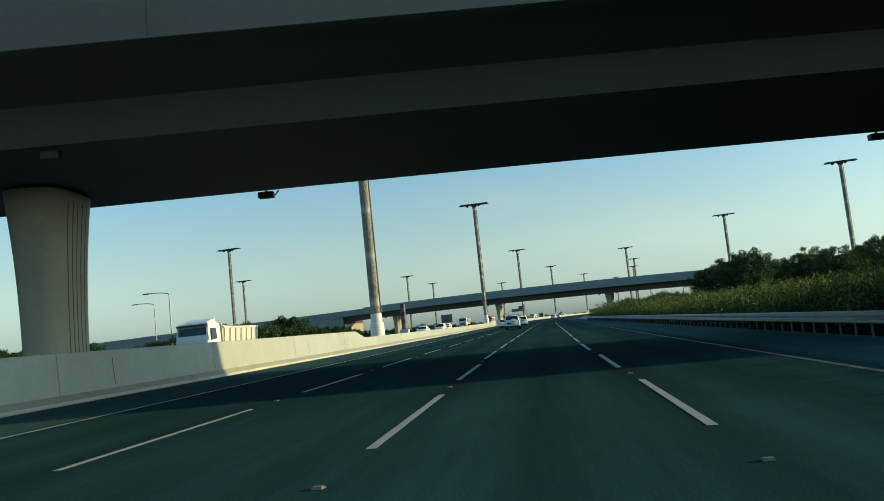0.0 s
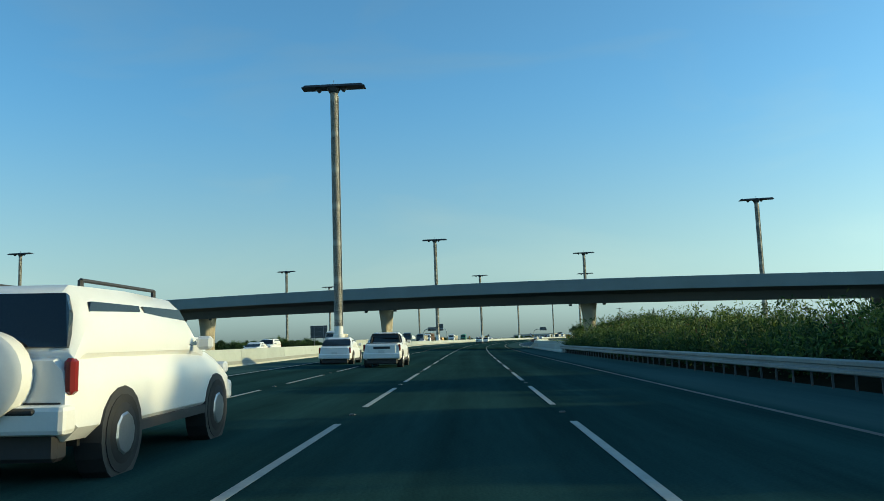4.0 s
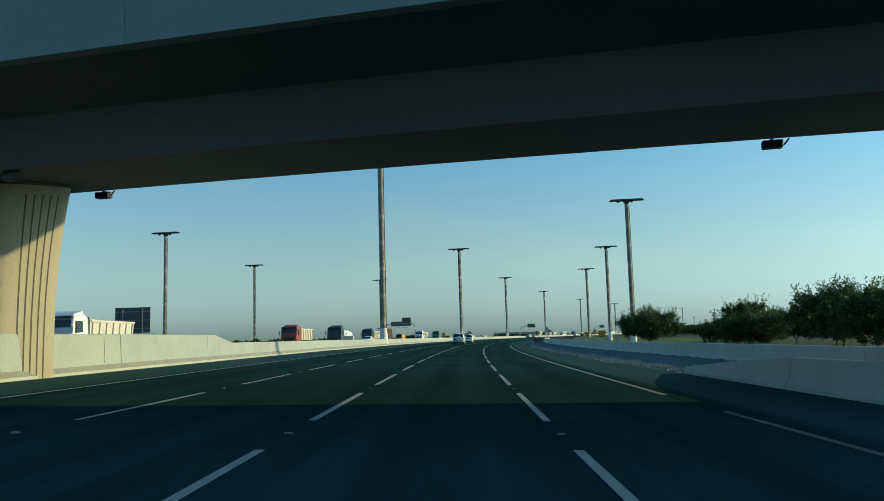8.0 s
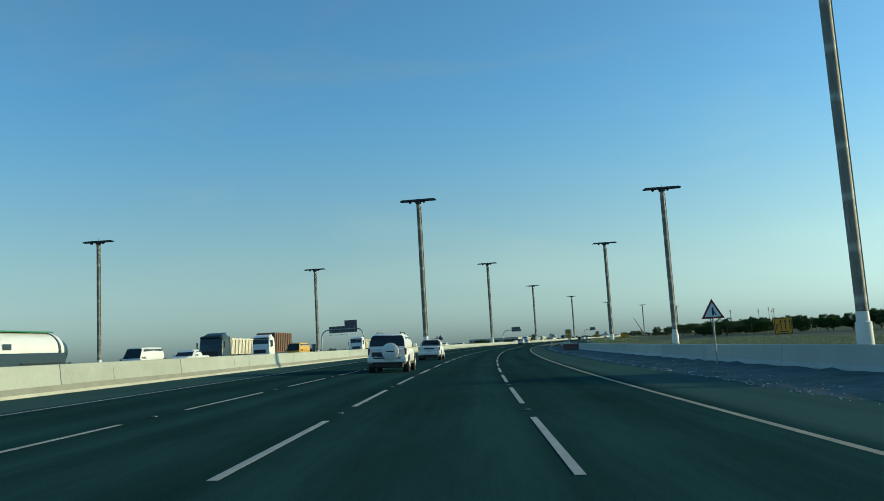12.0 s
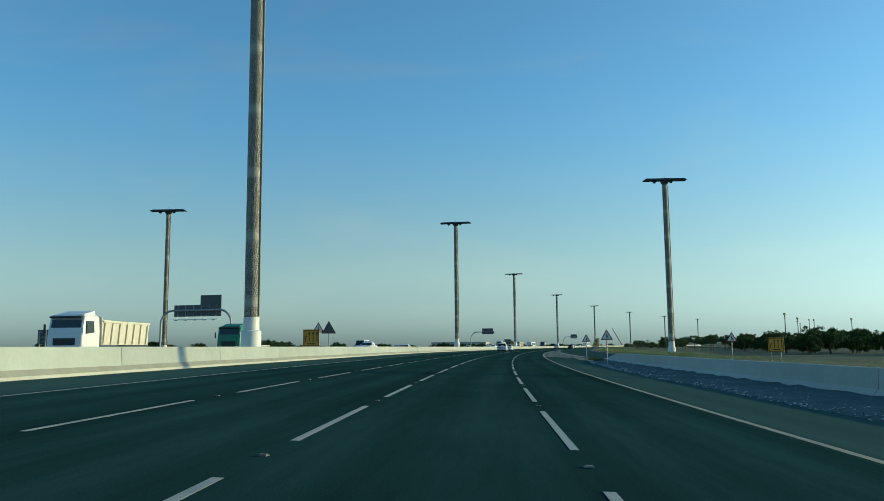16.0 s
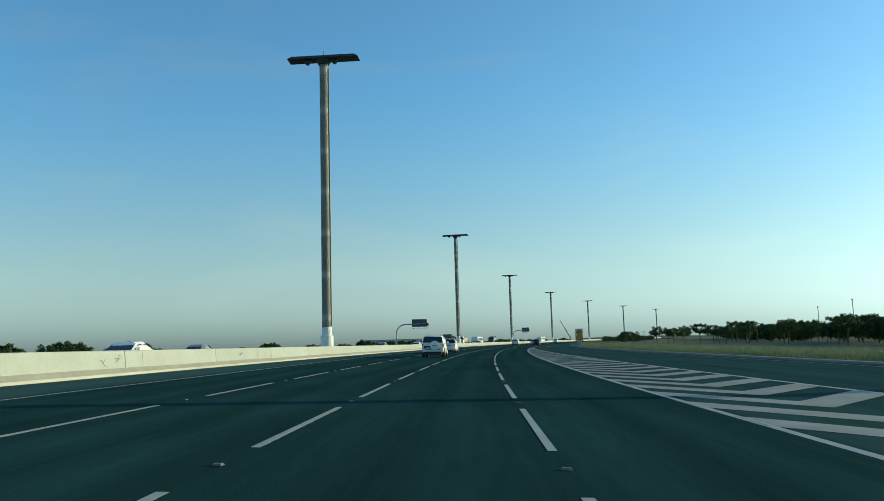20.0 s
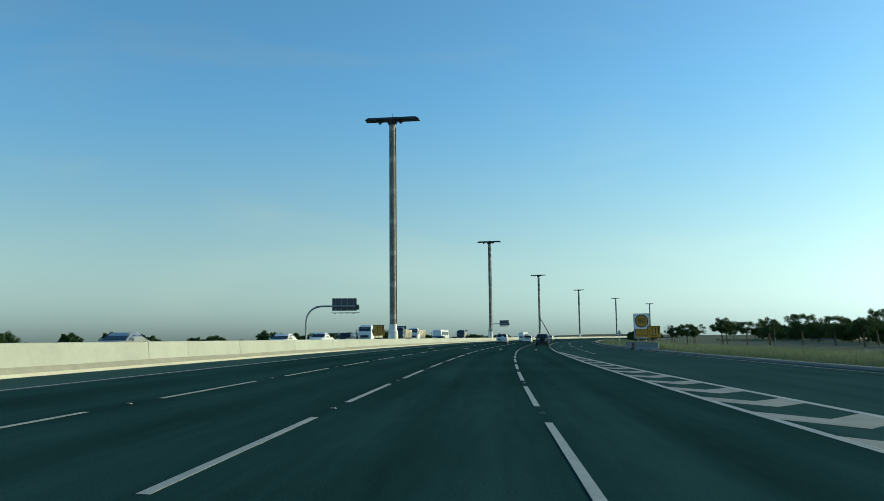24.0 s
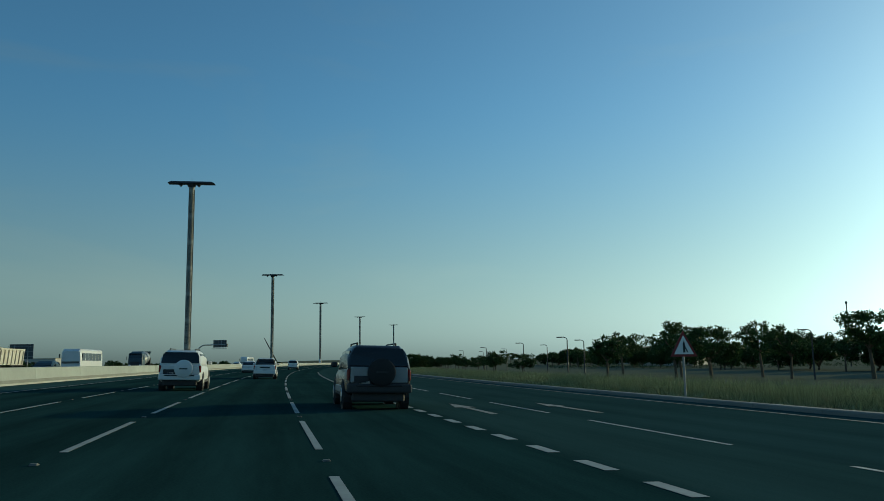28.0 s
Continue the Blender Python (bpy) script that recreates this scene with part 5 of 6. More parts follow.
speed_sign("tall speed sign with 80 and a yellow plate", facing(386.2, 10.3, -0.05), "80", 0.82, 1.12, 1.6, "")
speed_sign("small speed sign with a yellow plate on the median barrier", facing(386, -12.62, 0.0), "80", 0.82, 1.12, 1.02, "")
road_block("faded red concrete block weighting a sign", facing(385.4, 10.45, 0.08), BLOCK_RED, 1.9)
speed_sign("large speed sign with 80 AHEAD on a yellow plate", facing(677.1, 16.1), "80", 1.85, 2.95, 1.15, "AHEAD")
lane_sign("yellow works sign with black lane arrows", facing(667.1, 16.0), 1.36, 1.24, 1.9)
lane_sign("yellow works sign standing on sand behind the barrier", facing(343.8, 22.4, 0), 1.3, 1.2, 1.55)
lane_sign("yellow works sign in dry grass by the slip road", facing(452.3, 24.2, 0), 1.3, 1.2, 1.5)
lane_sign("yellow works sign on the median barrier", facing(665.5, -13.0, 0), 1.22, 1.15, 1.8)
lane_sign("faded yellow works sign on the median", facing(442.4, -13.3, 0), 1.25, 1.3, 1.55)
for s, d, turn, paint, lab in ((676.6, 15.2, 20, BLOCK_RED, "faded red concrete block under a speed sign"), (674.4, 15.0, -4, BLOCK_PALE, "pale concrete block under a speed sign"),
                               (667.6, 14.9, 15, BLOCK_RED, "faded red concrete block beside a works sign"), (665.2, 14.9, -4, BLOCK_PALE, "pale concrete block beside a works sign")):
    road_block(lab, facing(s, d, 0.0, turn + 4), paint, 2.3)


def sign_back(label, x, y, yaw, w, h, mid, posts=2):
    v = thing("sign_board", label, "road sign", pose(x, y, 0, 0, 0, yaw))
    part("board", Geo().soft_box((0, 0, mid), (w, 0.06, h), 0.015, 1), SIGN_BACK, v)
    for k in range(3):
        part("brace", Geo().box((0, -0.05, mid + (k - 1) * h * 0.33), (w * 0.98, 0.05, 0.06)), GREY_POLE, v)
    for x in ((-w * 0.28, w * 0.28) if posts == 2 else (0,)):
        part("post", Geo().box((x, -0.1, (mid + h * 0.45) / 2 - 0.4), (0.1, 0.1, mid + h * 0.45 + 0.8)), GREY_POLE, v)
    return v


sign_back("dark back of a large road sign on two posts", -29.4, 281.4, 4, 3.9, 2.9, 4.3)
sign_back("small dark sign back beside the far road", *place(453, -41.5), -9, 1.05, 1.35, 2.5, 2)
sign_back("dark sign back beyond the far carriageway", *place(835, -48), -24, 4.1, 2.7, 4.0)


def sign_gantry(label, left, right, height, panel):
    """An arched tube over the far carriageway with the back of a direction sign."""
    a, b = Vector(left), Vector(right)
    w = (b - a).length
    v = thing("sign_gantry", label, "sign gantry", pose(*((a + b) / 2), 0, 0, 0, math.degrees(math.atan2(b.y - a.y, b.x - a.x))))
    pts = [(-w / 2, 0, -0.5), (-w / 2, 0, height - 2.2)]
    pts += [(-w / 2 + 2.2 * (1 - math.cos(k * math.pi / 12)), 0, height - 2.2 + 2.2 * math.sin(k * math.pi / 12)) for k in range(1, 7)]
    full = pts + [(-x, y, z) for x, y, z in pts[::-1]]
    g = Geo()
    for p, q in zip(full, full[1:]):
        g.tube(p, q, 0.17, n=10)
    part("arch", g, GREY_POLE, v, "grey curved steel tube", True)
    x0, x1, z0, z1 = panel
    part("sign_panel", Geo().soft_box(((x0 + x1) / 2, 0.3, (z0 + z1) / 2), (x1 - x0, 0.12, z1 - z0), 0.02, 1), SIGN_BACK, v, "dark sign back")
    part("upper_panel", Geo().soft_box((x1 - (x1 - x0) * 0.22, 0.3, z1 + 0.75), ((x1 - x0) * 0.44, 0.12, 1.6), 0.02, 1), SIGN_BACK, v)
    for k in range(6):
        part("stiffener", Geo().box((x0 + (k + 0.5) * (x1 - x0) / 6, 0.2, (z0 + z1) / 2), (0.08, 0.08, z1 - z0)), GREY_POLE, v)
    part("catwalk", Geo().box(((x0 + x1) / 2, -0.3, z0 - 0.5), (x1 - x0, 0.5, 0.07)), WHITE_BASE, v, "pale catwalk")
    for k in range(5):
        x = x0 + (k + 0.5) * (x1 - x0) / 5
        part("lamp", Geo().soft_box((x, -0.5, z0 - 0.6), (0.5, 0.3, 0.2), 0.03, 1).tube((x, -0.3, z0 - 0.45), (x, 0.2, z0 + 0.2), 0.03, n=6), WHITE_BASE, v)
    return v


sign_gantry("arched steel gantry with the dark back of a road sign", (-13.7, 517.4), (-1.4, 512.3), 7.6, (-4.3, 4.6, 6.6, 8.5))


def cantilever_sign(label, post, sign_xy, height, w, h):
    a, b = Vector(post), Vector(sign_xy)
    v = thing("cantilever_sign", label, "sign gantry", pose(*a, 0, 0, 0, math.degrees(math.atan2(b.y - a.y, b.x - a.x))))
    reach = (b - a).length
    pts = [(0, 0, -0.5), (0, 0, height - 3.0)] + [(3.0 * (1 - math.cos(k * math.pi / 12)), 0, height - 3.0 + 3.0 * math.sin(k * math.pi / 12)) for k in range(1, 7)] + [(reach + w * 0.45, 0, height)]
    g = Geo()
    for p, q in zip(pts, pts[1:]):
        g.tube(p, q, 0.19, n=10)
    part("mast_arm", g, GREY_POLE, v, "grey curved steel arm", True)
    part("sign_panel", Geo().soft_box((reach, 0.3, height + 0.35), (w, 0.12, h), 0.02, 1), SIGN_BACK, v, "dark sign back")
    part("side_box", Geo().soft_box((reach + w * 0.55, 0.1, height - 0.2), (0.6, 0.5, 1.0), 0.03, 1), SIGN_BACK, v)
    for k in range(4):
        part("stiffener", Geo().box((reach - w / 2 + (k + 0.5) * w / 4, 0.2, height + 0.35), (0.07, 0.08, h)), GREY_POLE, v)
    part("catwalk", Geo().box((reach + 0.2, -0.2, height - 1.3), (w + 0.8, 0.5, 0.07)), GREY_POLE, v)
    for k in range(4):
        x = reach - w / 2 + (k + 0.5) * w / 4
        part("lamp", Geo().soft_box((x, -0.4, height - 1.4), (0.5, 0.3, 0.18), 0.03, 1), GREY_POLE, v)
    return v


cantilever_sign("curved cantilever gantry with the back of a road sign", (66.5, 736.9), (74.0, 736.0), 7.8, 4.9, 2.5)
cantilever_sign("curved cantilever gantry far along the road", place(960, -44), place(958, -36), 7.8, 4.9, 2.5)

# an unfinished mast stump with banded wrapping
m = stand(82.7, -14.4)
stump = thing("mast_stump", "short grey mast stump with dark bands on a plinth", "mast stump", m)
part("plinth", Geo().soft_box((0, 0, 0.5), (0.9, 0.9, 1.5), 0.04, 1), BARRIER, stump)
part("shaft", Geo().tube((0, 0, 1.2), (0, 0, 3.95), 0.27, n=16), POST_STEEL, stump, "", True)
for z in (1.9, 2.7, 3.55):
    part("band", Geo().tube((0, 0, z), (0, 0, z + 0.38), 0.285, n=16), SIGN_BLACK, stump)


def lamp_post(label, m, height, arm, paint=GREY_POLE):
    v = thing("street_lamp", label, "street lamp", m, "small street lamps")
    part("pole", Geo().tube((0, 0, -1.0), (0, 0, height * 0.5), 0.085, 0.07, 8).tube((0, 0, height * 0.5), (0, 0, height - 0.1), 0.07, 0.055, 8), paint, v)
    g = Geo()
    last = Vector((0, 0, height - 0.1))
    for k in range(1, 6):
        a = radians(18 * k)
        p = Vector((arm * (1 - math.cos(a)), 0, height - 0.1 + 0.3 * math.sin(a)))
        g.tube(last, p, 0.045, n=6)
        last = p
    part("arm", g, paint, v)
    part("lamp", Geo().soft_box((arm + 0.22, 0, height + 0.17), (0.62, 0.24, 0.11), 0.03, 1), DARK_STEEL, v)
    return v


for x, y in ((-36, 77), (-44, 90), (-62, 104)):
    lamp_post("grey street lamp with a single arm", pose(x, y, 0, 0, 0, 180), 7.6, 2.2)
first = lamp_post("small street lamp with a short curved arm", pose(*place(700, 62), -0.8, 0, 0, 150), 4.2, 0.6, DARK_STEEL)
for s, d in ((745.5, 48.6), (762.7, 31.4), (776, 38), (790, 34), (806, 42), (826, 36), (846, 44), (868, 38), (890, 46), (730, 66), (682, 68), (655, 66), (628, 70)):
    copy_thing(first, pose(*place(s, d), -0.8, 0, 0, 150))
for x, y, hgt in ((118, 560, 9), (138, 590, 9), (160, 600, 9), (172, 640, 10), (205, 700, 12), (235, 760, 12), (150, 520, 9)):
    v = thing("utility_pole", "slim utility pole far off on the plain", "utility pole", pose(x, y, -0.9, 0, 0, 30), "utility poles")
    part("pole", Geo().tube((0, 0, -0.2), (0, 0, hgt), 0.14, 0.1, 6), DARK_STEEL, v)
    part("crossarm", Geo().box((0, 0, hgt - 0.8), (1.4, 0.12, 0.14)), DARK_STEEL, v)
    part("top_unit", Geo().box((0, 0, hgt + 0.1), (0.5, 0.4, 0.5)), DARK_STEEL, v)


# ---- planting ----
def leaf_material(name, base, light, rough=0.65):
    m = bpy.data.materials.new(name)
    m.use_nodes = True
    n, l = m.node_tree.nodes, m.node_tree.links
    b = n["Principled BSDF"]
    b.inputs["Roughness"].default_value = rough
    b.inputs["Specular IOR Level"].default_value = 0.25
    geo, mix = n.new("ShaderNodeNewGeometry"), n.new("ShaderNodeMix")
    mix.data_type = "RGBA"
    mix.inputs[6].default_value, mix.inputs[7].default_value = (*base, 1), (*light, 1)
    l.new(geo.outputs["Random Per Island"], mix.inputs[0])
    l.new(mix.outputs[2], b.inputs["Base Color"])
    tr = n.new("ShaderNodeBsdfTranslucent")
    l.new(mix.outputs[2], tr.inputs["Color"])
    ms = n.new("ShaderNodeMixShader")
    ms.inputs[0].default_value = 0.18
    l.new(b.outputs[0], ms.inputs[1])
    l.new(tr.outputs[0], ms.inputs[2])
    l.new(ms.outputs[0], n["Material Output"].inputs["Surface"])
    return m


LEAF = leaf_material("green_leaves", (0.012, 0.034, 0.01), (0.048, 0.1, 0.026))
LEAF_DRY = leaf_material("yellowish_leaves", (0.018, 0.046, 0.008), (0.16, 0.215, 0.042))
# lighter copy of the green leaves, with sunlight on the shoots as colour
LEAF_SUNLIT = leaf_material("sunlit_shoot_leaves", (0.025, 0.06, 0.016), (0.1, 0.17, 0.045))
FLOWER = leaf_material("reddish_shoots", (0.1, 0.035, 0.02), (0.26, 0.1, 0.05))
GRASS = leaf_material("dry_grass", (0.06, 0.09, 0.04), (0.28, 0.34, 0.18))
BARK = material("bark", (0.12, 0.09, 0.06), 0.9, vary=0.4, scale=3, fine=20, bump=0.6)


def quick_mesh(name, v, n, mat):
    """Loose polygons of n corners each."""
    me = bpy.data.meshes.new(name)
    me.vertices.add(len(v))
    me.vertices.foreach_set("co", np.ascontiguousarray(v, dtype=np.float32).ravel())
    me.loops.add(len(v))
    me.loops.foreach_set("vertex_index", np.arange(len(v), dtype=np.int32))
    me.polygons.add(len(v) // n)
    me.polygons.foreach_set("loop_start", np.arange(0, len(v), n, dtype=np.int32))
    me.update(calc_edges=True)
    me.materials.append(mat)
    return me


class Leaves:
    """Gathers small rhombic leaves."""

    def __init__(self, seed):
        self.r = np.random.default_rng(seed)
        self.rows = []

    def leaves(self, p, size, up=0.0, slim=0.5):
        r, n = self.r, len(p)
        a = r.normal(size=(n, 3))
        a[:, 2] += up
        a /= np.linalg.norm(a, axis=1)[:, None]
        b = np.cross(a, r.normal(size=(n, 3)))
        b /= np.linalg.norm(b, axis=1)[:, None] + 1e-9
        L = (size * r.uniform(0.7, 1.3, n))[:, None]
        self.rows.append(np.stack([p, p + a * L * 0.5 + b * L * slim * 0.5, p + a * L, p + a * L * 0.5 - b * L * slim * 0.5], 1))

    def clump(self, c, rad, n, size, up=0.0, flat=0.8):
        q = self.r.normal(size=(n, 3))
        q /= np.linalg.norm(q, axis=1)[:, None]
        q *= (self.r.uniform(0.2, 1, n) ** 0.5)[:, None] * np.array([rad, rad, rad * flat])
        self.leaves(q + np.array(c), size, up)

    def mesh(self, name, mat):
        v = np.concatenate(self.rows).reshape(-1, 3)
        return quick_mesh(name, v, 4, mat)


def build_tree(label, seed, height, spread, trunk, clumps, per, leaf, mat, flat=0.6, forks=5, m=None, name="tree", shoots=0.0):
    r = np.random.default_rng(seed)
    v = thing(name, label, "tree", m)
    g = Geo()
    lean = r.normal(size=2) * 0.12
    top = Vector((lean[0], lean[1], trunk))
    base_r = 0.04 + height * 0.014
    g.tube((0, 0, -0.5), top * 0.55, base_r * 1.25, base_r, 8).tube(top * 0.55, top, base_r, base_r * 0.8, 8)
    lv, sh = Leaves(seed + 1), Leaves(seed + 2)
    tips = []
    for k in range(forks):
        a = 2 * math.pi * (k + r.uniform(-0.3, 0.3)) / forks
        tip = Vector((math.cos(a) * spread * r.uniform(0.35, 0.6), math.sin(a) * spread * r.uniform(0.35, 0.6), trunk + (height - trunk) * r.uniform(0.4, 0.75)))
        mid = top.lerp(tip, 0.5) + Vector((0, 0, 0.1 * height * r.uniform(-0.2, 0.5)))
        g.tube(top, mid, base_r * 0.6, base_r * 0.4, 6).tube(mid, tip, base_r * 0.4, base_r * 0.18, 6)
        tips.append(tip)
    part("trunk", g, BARK, v, "", True)
    # clumps fill an uneven ellipsoid, denser towards its skin, drawn out at the limbs' tips
    mid_z, half = trunk * 0.75 + (height - trunk * 0.75) * 0.5, (height - trunk * 0.75) * 0.5
    lobes = [(Vector(r.normal(size=3)).normalized(), r.uniform(0.7, 1.18)) for _ in range(8)]
    for k in range(clumps):
        q = Vector(r.normal(size=3)).normalized()
        swell = max(w * max(0.0, q.dot(a)) ** 2 for a, w in lobes)
        rad = (0.45 + 0.55 * r.random() ** 0.6) * (0.5 + 0.55 * swell)
        c = Vector((q.x * spread * rad, q.y * spread * rad, mid_z + q.z * half * rad * (1.0 if q.z > 0 else flat)))
        lv.clump(c, spread * r.uniform(0.1, 0.17), per, leaf, 0.3, 0.75)
        lv.clump(c * 0.82 + Vector((0, 0, mid_z * 0.18)), spread * 0.15, per // 6, leaf * 1.7, 0.1, 0.8)
        if shoots and q.z > -0.1:
            n = int(r.integers(2, 5))
            for u in range(n):
                sh.leaves(np.array([c]) + r.normal(size=(14, 3)) * 0.05 + np.linspace(0, 1, 14)[:, None] * np.array([[q.x * 0.35 + r.normal() * 0.2, q.y * 0.35 + r.normal() * 0.2, 0.6 + 0.4 * r.random()]]) * shoots, leaf * 1.15, 0.7, 0.3)
    part("crown", lv.mesh("crown", mat), None, v)
    if shoots:
        # upper shoots wear the paler leaves so that they look sunlit
        part("upper_foliage", sh.mesh("upper_foliage", LEAF_SUNLIT), None, v, "upright leafy growth with sunlight in its colour")
    return v


acacias = [build_tree("small spreading roadside tree with a dark crown", 20 + k, 4.4, 2.5, 1.7, 50, 85, 0.16, LEAF, 0.7, 6, pose(*place(730 + 9 * k, 30 + (k % 2) * 2.5), -0.75)) for k in range(3)]
big = [build_tree("large dense dark-green tree", 40 + k, 8.0, 4.6, 0.8, 140, 150, 0.2, LEAF, 1.0, 8, pose(*place((110, 124, 116)[k], (27, 32, 38)[k]), -0.3)) for k in range(3)]
feather = [build_tree("leafy young tree with upright feathery shoots", 60 + k, (5.8, 5.4)[k], (5.6, 3.4)[k], 0.5, (135, 80)[k], 120, 0.25, LEAF, 1.0, 8, pose(*place((317, 288, 262)[k], (27.0, 33, 36)[k]), -0.8), shoots=1.35) for k in range(2)]
shrubs = [build_tree("low rounded dark shrub", 80 + k, 2.6, 2.0, 0.2, 56, 120, 0.15, LEAF, 1.0, 6, pose(*place(330 + 20 * k, -52), -0.5), name="shrub") for k in range(3)]


def grow(kinds, k, x, y, z, size, turn):
    copy_thing(kinds[k % len(kinds)], pose(x, y, z, 0, 0, turn) @ Matrix.Diagonal((size, size, size * (0.92 + 0.16 * ((k * 7) % 5) / 4), 1)))


rr = np.random.default_rng(11)
# trees along the exit: tall ones standing back, a row of small ones, more behind
for k, (s, d, q) in enumerate(((744, 53.5, 1.6), (749, 48.6, 1.1), (756, 50, 1.3), (760, 46.5, 1.25), (757, 41, 1.35), (785, 46.6, 1.5), (733, 56, 1.3), (724, 60, 1.4), (716, 55, 1.2), (707, 58, 1.3), (698, 54, 1.2), (688, 57, 1.35), (676, 55, 1.2),
                               (664, 60, 1.3), (650, 57, 1.2), (636, 62, 1.35), (620, 58, 1.25), (604, 63, 1.3), (588, 60, 1.2), (570, 64, 1.4), (552, 62, 1.2))):
    grow(acacias, k, *place(s, d), -0.78, q, rr.uniform(0, 360))
for k in range(18):
    s = 757 + 8.5 * k + rr.uniform(-2, 2)
    grow(acacias, k, *place(s, 24.0 + 0.7 * k + rr.uniform(-1.2, 1.8)), -0.7, rr.uniform(0.6, 0.76), rr.uniform(0, 360))
for k in range(56):
    s = 520 + 9 * k + rr.uniform(-5, 5)
    grow(acacias, k, *place(s, 74 + rr.uniform(-6, 34)), -0.9, rr.uniform(0.9, 1.35), rr.uniform(0, 360))
# a dense belt of bushy trees closing the field
for k in range(90):
    s = 470 + 6.2 * k + rr.uniform(-2.5, 2.5)
    grow(shrubs, k, *place(s, float(np.interp(s, [470, 560, 640, 1030], [92, 74, 70, 86])) + rr.uniform(-5, 9)), -0.9, rr.uniform(1.5, 2.3), rr.uniform(0, 360))
for k, (s, d, q) in enumerate(((562, 56, 1.7), (555, 60, 1.9), (549, 57, 1.5), (568, 61, 1.6), (585, 58, 1.3), (600, 60, 1.5))):
    grow(shrubs, k, *place(s, d), -0.85, q, rr.uniform(0, 360))
for k in range(22):
    s = 880 + 7 * k + rr.uniform(-2, 2)
    grow(shrubs, k, *place(s, 27 + rr.uniform(-3, 7)), -0.85, rr.uniform(1.0, 1.7), rr.uniform(0, 360))
# thicket behind the guard rail
for k, (s, d, q) in enumerate(((122, 25.6, 0.96), (108, 27, 0.9), (92, 33, 0.75), (100, 26, 0.6), (112, 44, 1.0), (130, 40, 1.05), (118, 31, 0.85), (84, 44, 0.9), (142, 46, 1.05), (70, 38, 0.75), (104, 36, 0.8), (122, 29, 0.55), (58, 42, 0.8), (128, 52, 1.1), (96, 50, 1.0))):
    grow(big, k, *place(s, d), -0.4, q, rr.uniform(0, 360))
# trees beyond the second overpass
for k, (s, d, q) in enumerate(((276, 30, 0.75), (296, 36, 0.9), (268, 36, 1.0), (254, 33, 1.0), (246, 38, 0.85), (238, 32, 0.75), (232, 44, 0.85), (222, 33, 0.7), (302, 44, 0.9), (310, 52, 1.0), (198, 16.6, 0.5), (194, 18.5, 0.6), (205, 20, 0.7), (196, 22, 0.75), (188, 19.5, 0.6), (182, 25, 0.5),
                               (203, 26, 0.55), (330, 50, 0.9), (284, 42, 0.8), (291, 48, 0.9), (322, 40, 0.65), (308, 34, 0.6), (340, 62, 1.0), (352, 70, 1.0), (212, 30, 0.6), (216, 40, 0.75), (172, 27, 0.5))):
    grow(feather, k, *place(s, d), -0.8, q, rr.uniform(0, 360))
# bushes on the far side of the other carriageway
for k, (s, d, q) in enumerate(((96, -41, 1.7), (100, -40, 1.3), (103, -43, 2.1), (110, -41, 1.9), (117, -44, 2.2), (121, -40.5, 1.5), (124, -42, 2.0), (131, -43, 2.4), (138, -41, 1.8), (145, -44, 1.8), (152, -42, 1.9), (159, -41, 1.5), (166, -43, 1.7), (173, -41, 1.4),
                               (88, -43, 1.6), (80, -42, 1.4), (72, -44, 1.6), (62, -45, 1.5), (52, -47, 1.6), (40, -48, 1.5), (28, -50, 1.5), (297, -44, 1.2), (303, -43, 1.0), (313, -45, 0.75), (334, -48, 0.8), (262, -46, 1.3), (274, -44, 1.4), (290, -47, 1.2), (246, -50, 1.4), (233, -52, 1.5), (300, -62, 1.6), (252, -56, 1.5))):
    grow(shrubs, k, *place(s, d), -0.6, q, rr.uniform(0, 360))
for k, (s, d, q) in enumerate(((262, -44, 0.6), (274, -46, 0.62), (284, -43, 0.5), (297, -46, 0.6), (250, -47, 0.6), (240, -45, 0.5), (829, -50, 0.8), (99, -40.5, 0.5), (106, -42, 0.6), (113, -41, 0.55), (119, -42.5, 0.62), (127, -41, 0.5), (135, -42, 0.55), (90, -42, 0.5), (156, -42, 0.4), (163, -40, 0.45), (170, -42, 0.4))):
    grow(feather, k + 1, *place(s, d), -0.6, q, rr.uniform(0, 360))
for k in range(105):
    s = 330 + 8.2 * k + rr.uniform(-6, 6)
    grow(shrubs, k, *place(s, -52 - rr.uniform(0, 60)), -0.9, rr.uniform(1.0, 1.75), rr.uniform(0, 360))

# shrubs crowding the bed behind the guard rail
lv, dry, red = Leaves(101), Leaves(102), Leaves(103)
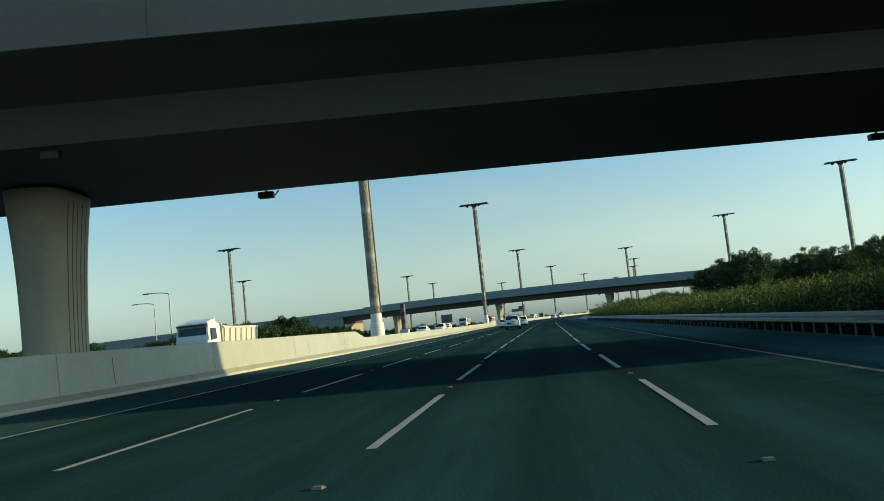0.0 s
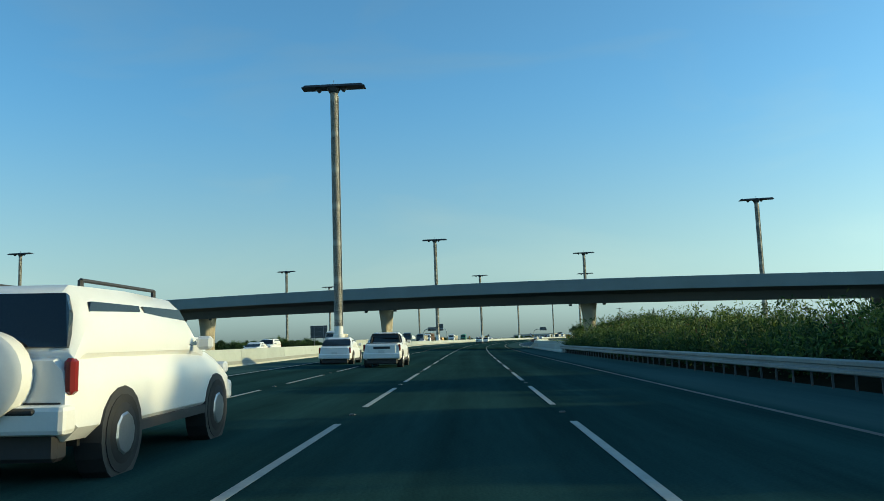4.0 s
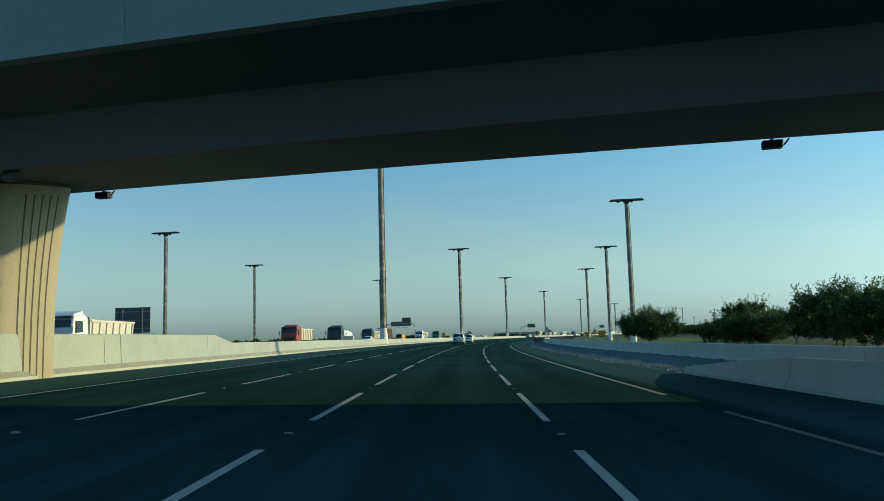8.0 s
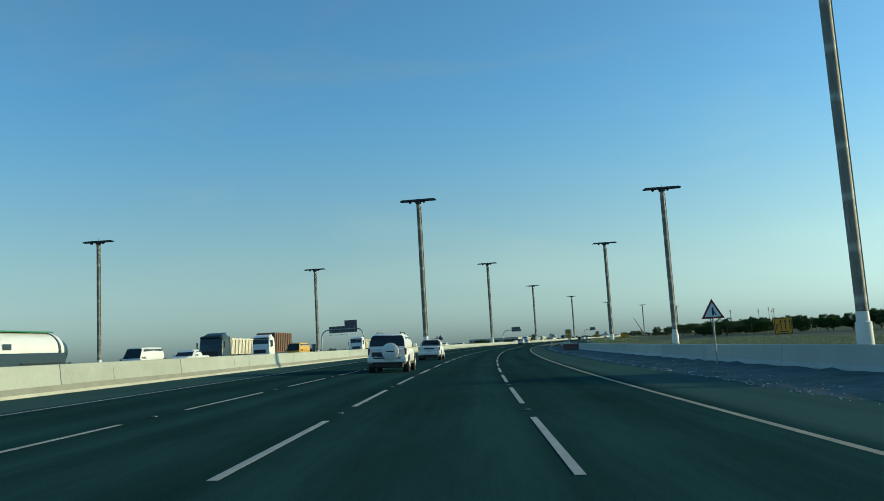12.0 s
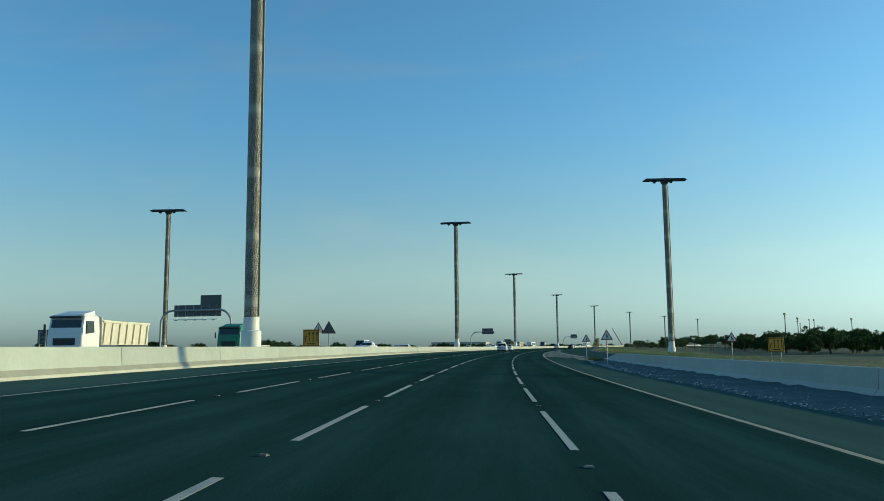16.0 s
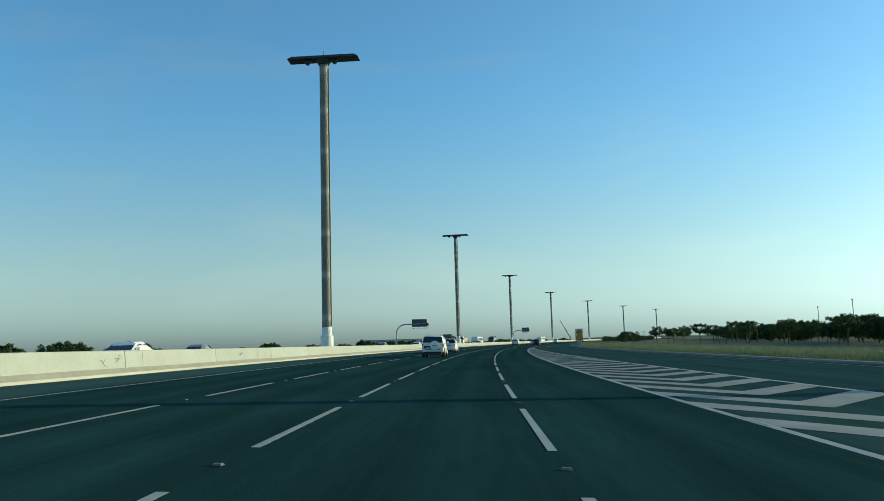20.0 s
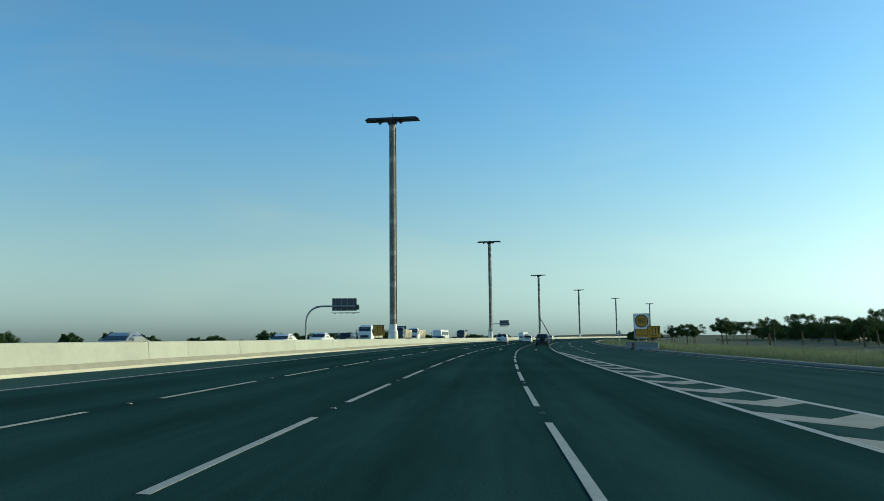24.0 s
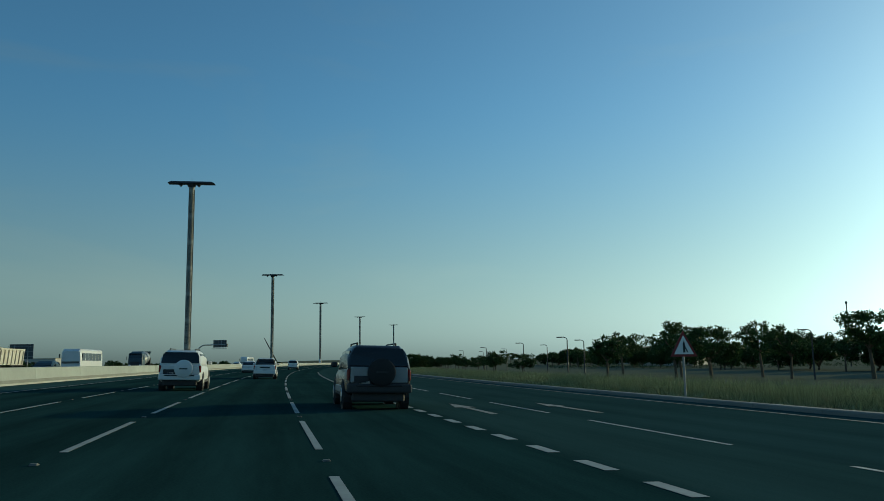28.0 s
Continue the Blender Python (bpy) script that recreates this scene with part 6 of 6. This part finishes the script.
for k in range(1700):
    s = rr.uniform(-20, 178)
    u = rr.beta(1.0, 1.9)
    d = 9.35 + 10 * u
    z = float(np.interp(d, [8.9, 9.6, 11.5, 13.5], [level(s, 9) + 0.04, level(s, 9) + 0.12, 0.35, 0.6]))
    hgt = (0.75 + 0.8 * rr.random()) * float(np.interp(s, [20, 60, 120, 150, 176], [0.7, 0.8, 0.95, 1.3, 1.2])) * float(np.interp(d, [9.3, 11], [0.75, 1.0]))
    x, y = place(s, d)
    which = lv if rr.random() < float(np.interp(d, [9.4, 12.5], [0.95, 0.45])) else dry
    n = 80 if s > 30 else 24
    lv.clump((x, y, z + hgt * 0.28), 0.6, n // 2, 0.2, 0.5, 0.6)
    which.clump((x, y, z + hgt * 0.55), 0.62, int(n * 1.35), 0.135, 0.9, 0.75)
    for _ in range(3 if s > 30 else 1):
        a = np.array([x, y, z + hgt * 0.6]) + rr.normal(size=3) * (0.4, 0.4, 0.05)
        tip = np.array([rr.normal() * 0.2, rr.normal() * 0.2, rr.uniform(0.35, 0.75)])
        dry.leaves(a + np.linspace(0, 1, 7)[:, None] * tip, 0.24, 1.0, 0.22)
    if rr.random() < 0.1:
        red.clump((x, y, z + hgt * 0.8), 0.4, 30, 0.08, 0.8, 0.6)
# tall arching stems that nod over the shrubs
for k in range(420):
    s = 60 + 116 * rr.random() ** 0.75
    d = 10.2 + 6.5 * rr.random()
    x, y = place(s, d)
    z, a, reach, rise = float(np.interp(d, [9.6, 11.5, 13.5], [0.0, 0.35, 0.6])), rr.uniform(0, 2 * math.pi), rr.uniform(0.5, 1.1), rr.uniform(1.5, 2.5) * float(np.interp(s, [60, 125, 155], [0.62, 0.75, 1.0]))
    u = np.linspace(0.35, 1.12, 18)[:, None]
    stem = np.array([[x, y, z]]) + np.concatenate([u ** 2 * reach * math.cos(a), u ** 2 * reach * math.sin(a), rise * (u * 1.75 - 0.8 * u ** 3.2)], 1)
    (dry if rr.random() < 0.7 else lv).leaves(stem + rr.normal(size=stem.shape) * 0.03, 0.22, 0.1, 0.22)
for leaves, nm, mat, lab in ((lv, "green_shrubs", LEAF, "dense green shrubs in the planting bed"), (dry, "yellow_shrubs", LEAF_DRY, "yellow-green shrubs with upright shoots"), (red, "red_shoots", FLOWER, "reddish flowering shoots among the shrubs")):
    tagged(new(nm, leaves.mesh(nm, mat)), lab, "shrubs", "", "stuff")

# dry grass on the verges
def grass_blades(n, s0, s1, d_of, height, w):
    s = rr.uniform(s0, s1, n)
    base = []
    for t in s:
        d, z = d_of(t)
        base.append((*place(t, d), z))
    base = np.array(base)
    ang = rr.uniform(0, 2 * math.pi, n)
    side = np.stack([np.cos(ang), np.sin(ang), np.zeros(n)], 1) * w
    tip = base + np.concatenate([rr.normal(size=(n, 2)) * 0.22, rr.uniform(*height, n)[:, None]], 1)
    return np.stack([base - side, base + side, tip], 1)


def exit_verge(t):
    e = 0.7 + 13 * rr.beta(1.0, 1.5)
    return right_edge(t) + e, float(np.interp(e, [0, 8, 22], [level(t, 9) - 0.02, level(t, 9) - 0.06, -0.9]))


def dry_field(t):
    d = 14 + 40 * rr.random()
    return d, float(np.interp(d, [9, 17, 31], [level(t, 9) - 0.02, level(t, 9) - 0.06, -0.9]))


def tall_grass(t):
    e = 1.6 + 5.5 * rr.beta(1.6, 2.0)
    return right_edge(t) + e, level(t, 9) - 0.05


blades = np.concatenate([grass_blades(230000, 486, 800, tall_grass, (0.2, 0.8), 0.008), grass_blades(70000, 470, 800, exit_verge, (0.1, 0.38), 0.018), grass_blades(60000, 290, 480, dry_field, (0.08, 0.34), 0.018)]).reshape(-1, 3)
me = quick_mesh("dry_grass", blades, 3, GRASS)
tagged(new("dry_grass", me), "grey-green grass and weeds on the verge", "grass", "", "stuff")
hedge = Leaves(130)
for u in np.arange(0, 1, 0.0016):
    s, d = float(np.interp(u, [0, 0.35, 1], [839, 811, 790])), float(np.interp(u, [0, 0.35, 1], [51, 66, 120]))
    x, y = place(s, d + rr.uniform(-0.5, 0.5))
    hedge.clump((x, y, -0.45 + rr.uniform(0, 0.45)), 0.35, 12, 0.16, 0.2)
weeds = Leaves(131)
for k in range(46):
    s, d = 461 + 12.5 * rr.random(), 9.9 + 1.3 * rr.random()
    weeds.clump((*place(s, d), level(s, 9) + 0.12), 0.28, 40, 0.09, 0.5, 0.55)
tagged(new("low_weeds", weeds.mesh("low_weeds", LEAF)), "low dark weeds at the barrier's end", "weeds", "", "stuff")
tagged(new("clipped_hedge", hedge.mesh("clipped_hedge", LEAF)), "long low clipped dark hedge beyond the grass", "hedge", "", "stuff")

# ---- distance ----
HAZE_WALL = material("far_building", (0.42, 0.4, 0.36), 0.9, vary=0.1, scale=0.1)


def far_building(x, y, yaw, w, dpt, hgt, bays):
    v = thing("low_building", "low pale building far off on the plain", "building", pose(x, y, -0.9, 0, 0, yaw))
    part("wall", Geo().soft_box((0, 0, hgt / 2), (w, dpt, hgt), 0.1, 1), HAZE_WALL, v)
    part("roof", Geo().box((0, 0, hgt + 0.15), (w + 0.4, dpt + 0.4, 0.3)), CONCRETE, v)
    for k in range(bays):
        part("window", Geo().box((-w / 2 + (k + 0.5) * w / bays, -dpt / 2 - 0.02, hgt * 0.55), (w / bays * 0.5, 0.08, hgt * 0.35)), GLASS, v)
    return v


far_building(330, 905, 40, 40, 18, 6, 9)
far_building(265, 830, 30, 26, 14, 5, 6)
far_building(120, 1240, -20, 60, 20, 7, 12)
ridge = Geo()
rows = []
for k in range(41):
    a = radians(20 + k * 2.2)
    hgt = 3.5 + 2 * math.sin(k * 0.9) + 1.5 * math.sin(k * 0.37 + 1)
    R = 1900
    x, y = 90 + R * math.sin(a), 670 + R * math.cos(a)
    rows.append([(x * 0.96 + 3, y * 0.96 + 20, -1), (x, y, hgt), (x * 1.05, y * 1.05, -1)])
ridge.loft(rows, caps=False, closed=False)
solid("far_ridge", ridge, SAND, "low hazy ridge on the horizon", "backdrop", smooth=True)
crane = thing("crane", "distant mobile crane with a raised lattice boom", "crane", pose(333.8, 1347.7, -0.9, 0, 0, 20))
part("carrier", Geo().soft_box((0, 0, 1.6), (9, 2.6, 2.2), 0.2, 1), SIGN_YELLOW, crane)
part("boom", Geo().tube((1, 0, 2.5), (-14, 0, 24), 0.55, 0.35, 6), DARK_STEEL, crane)
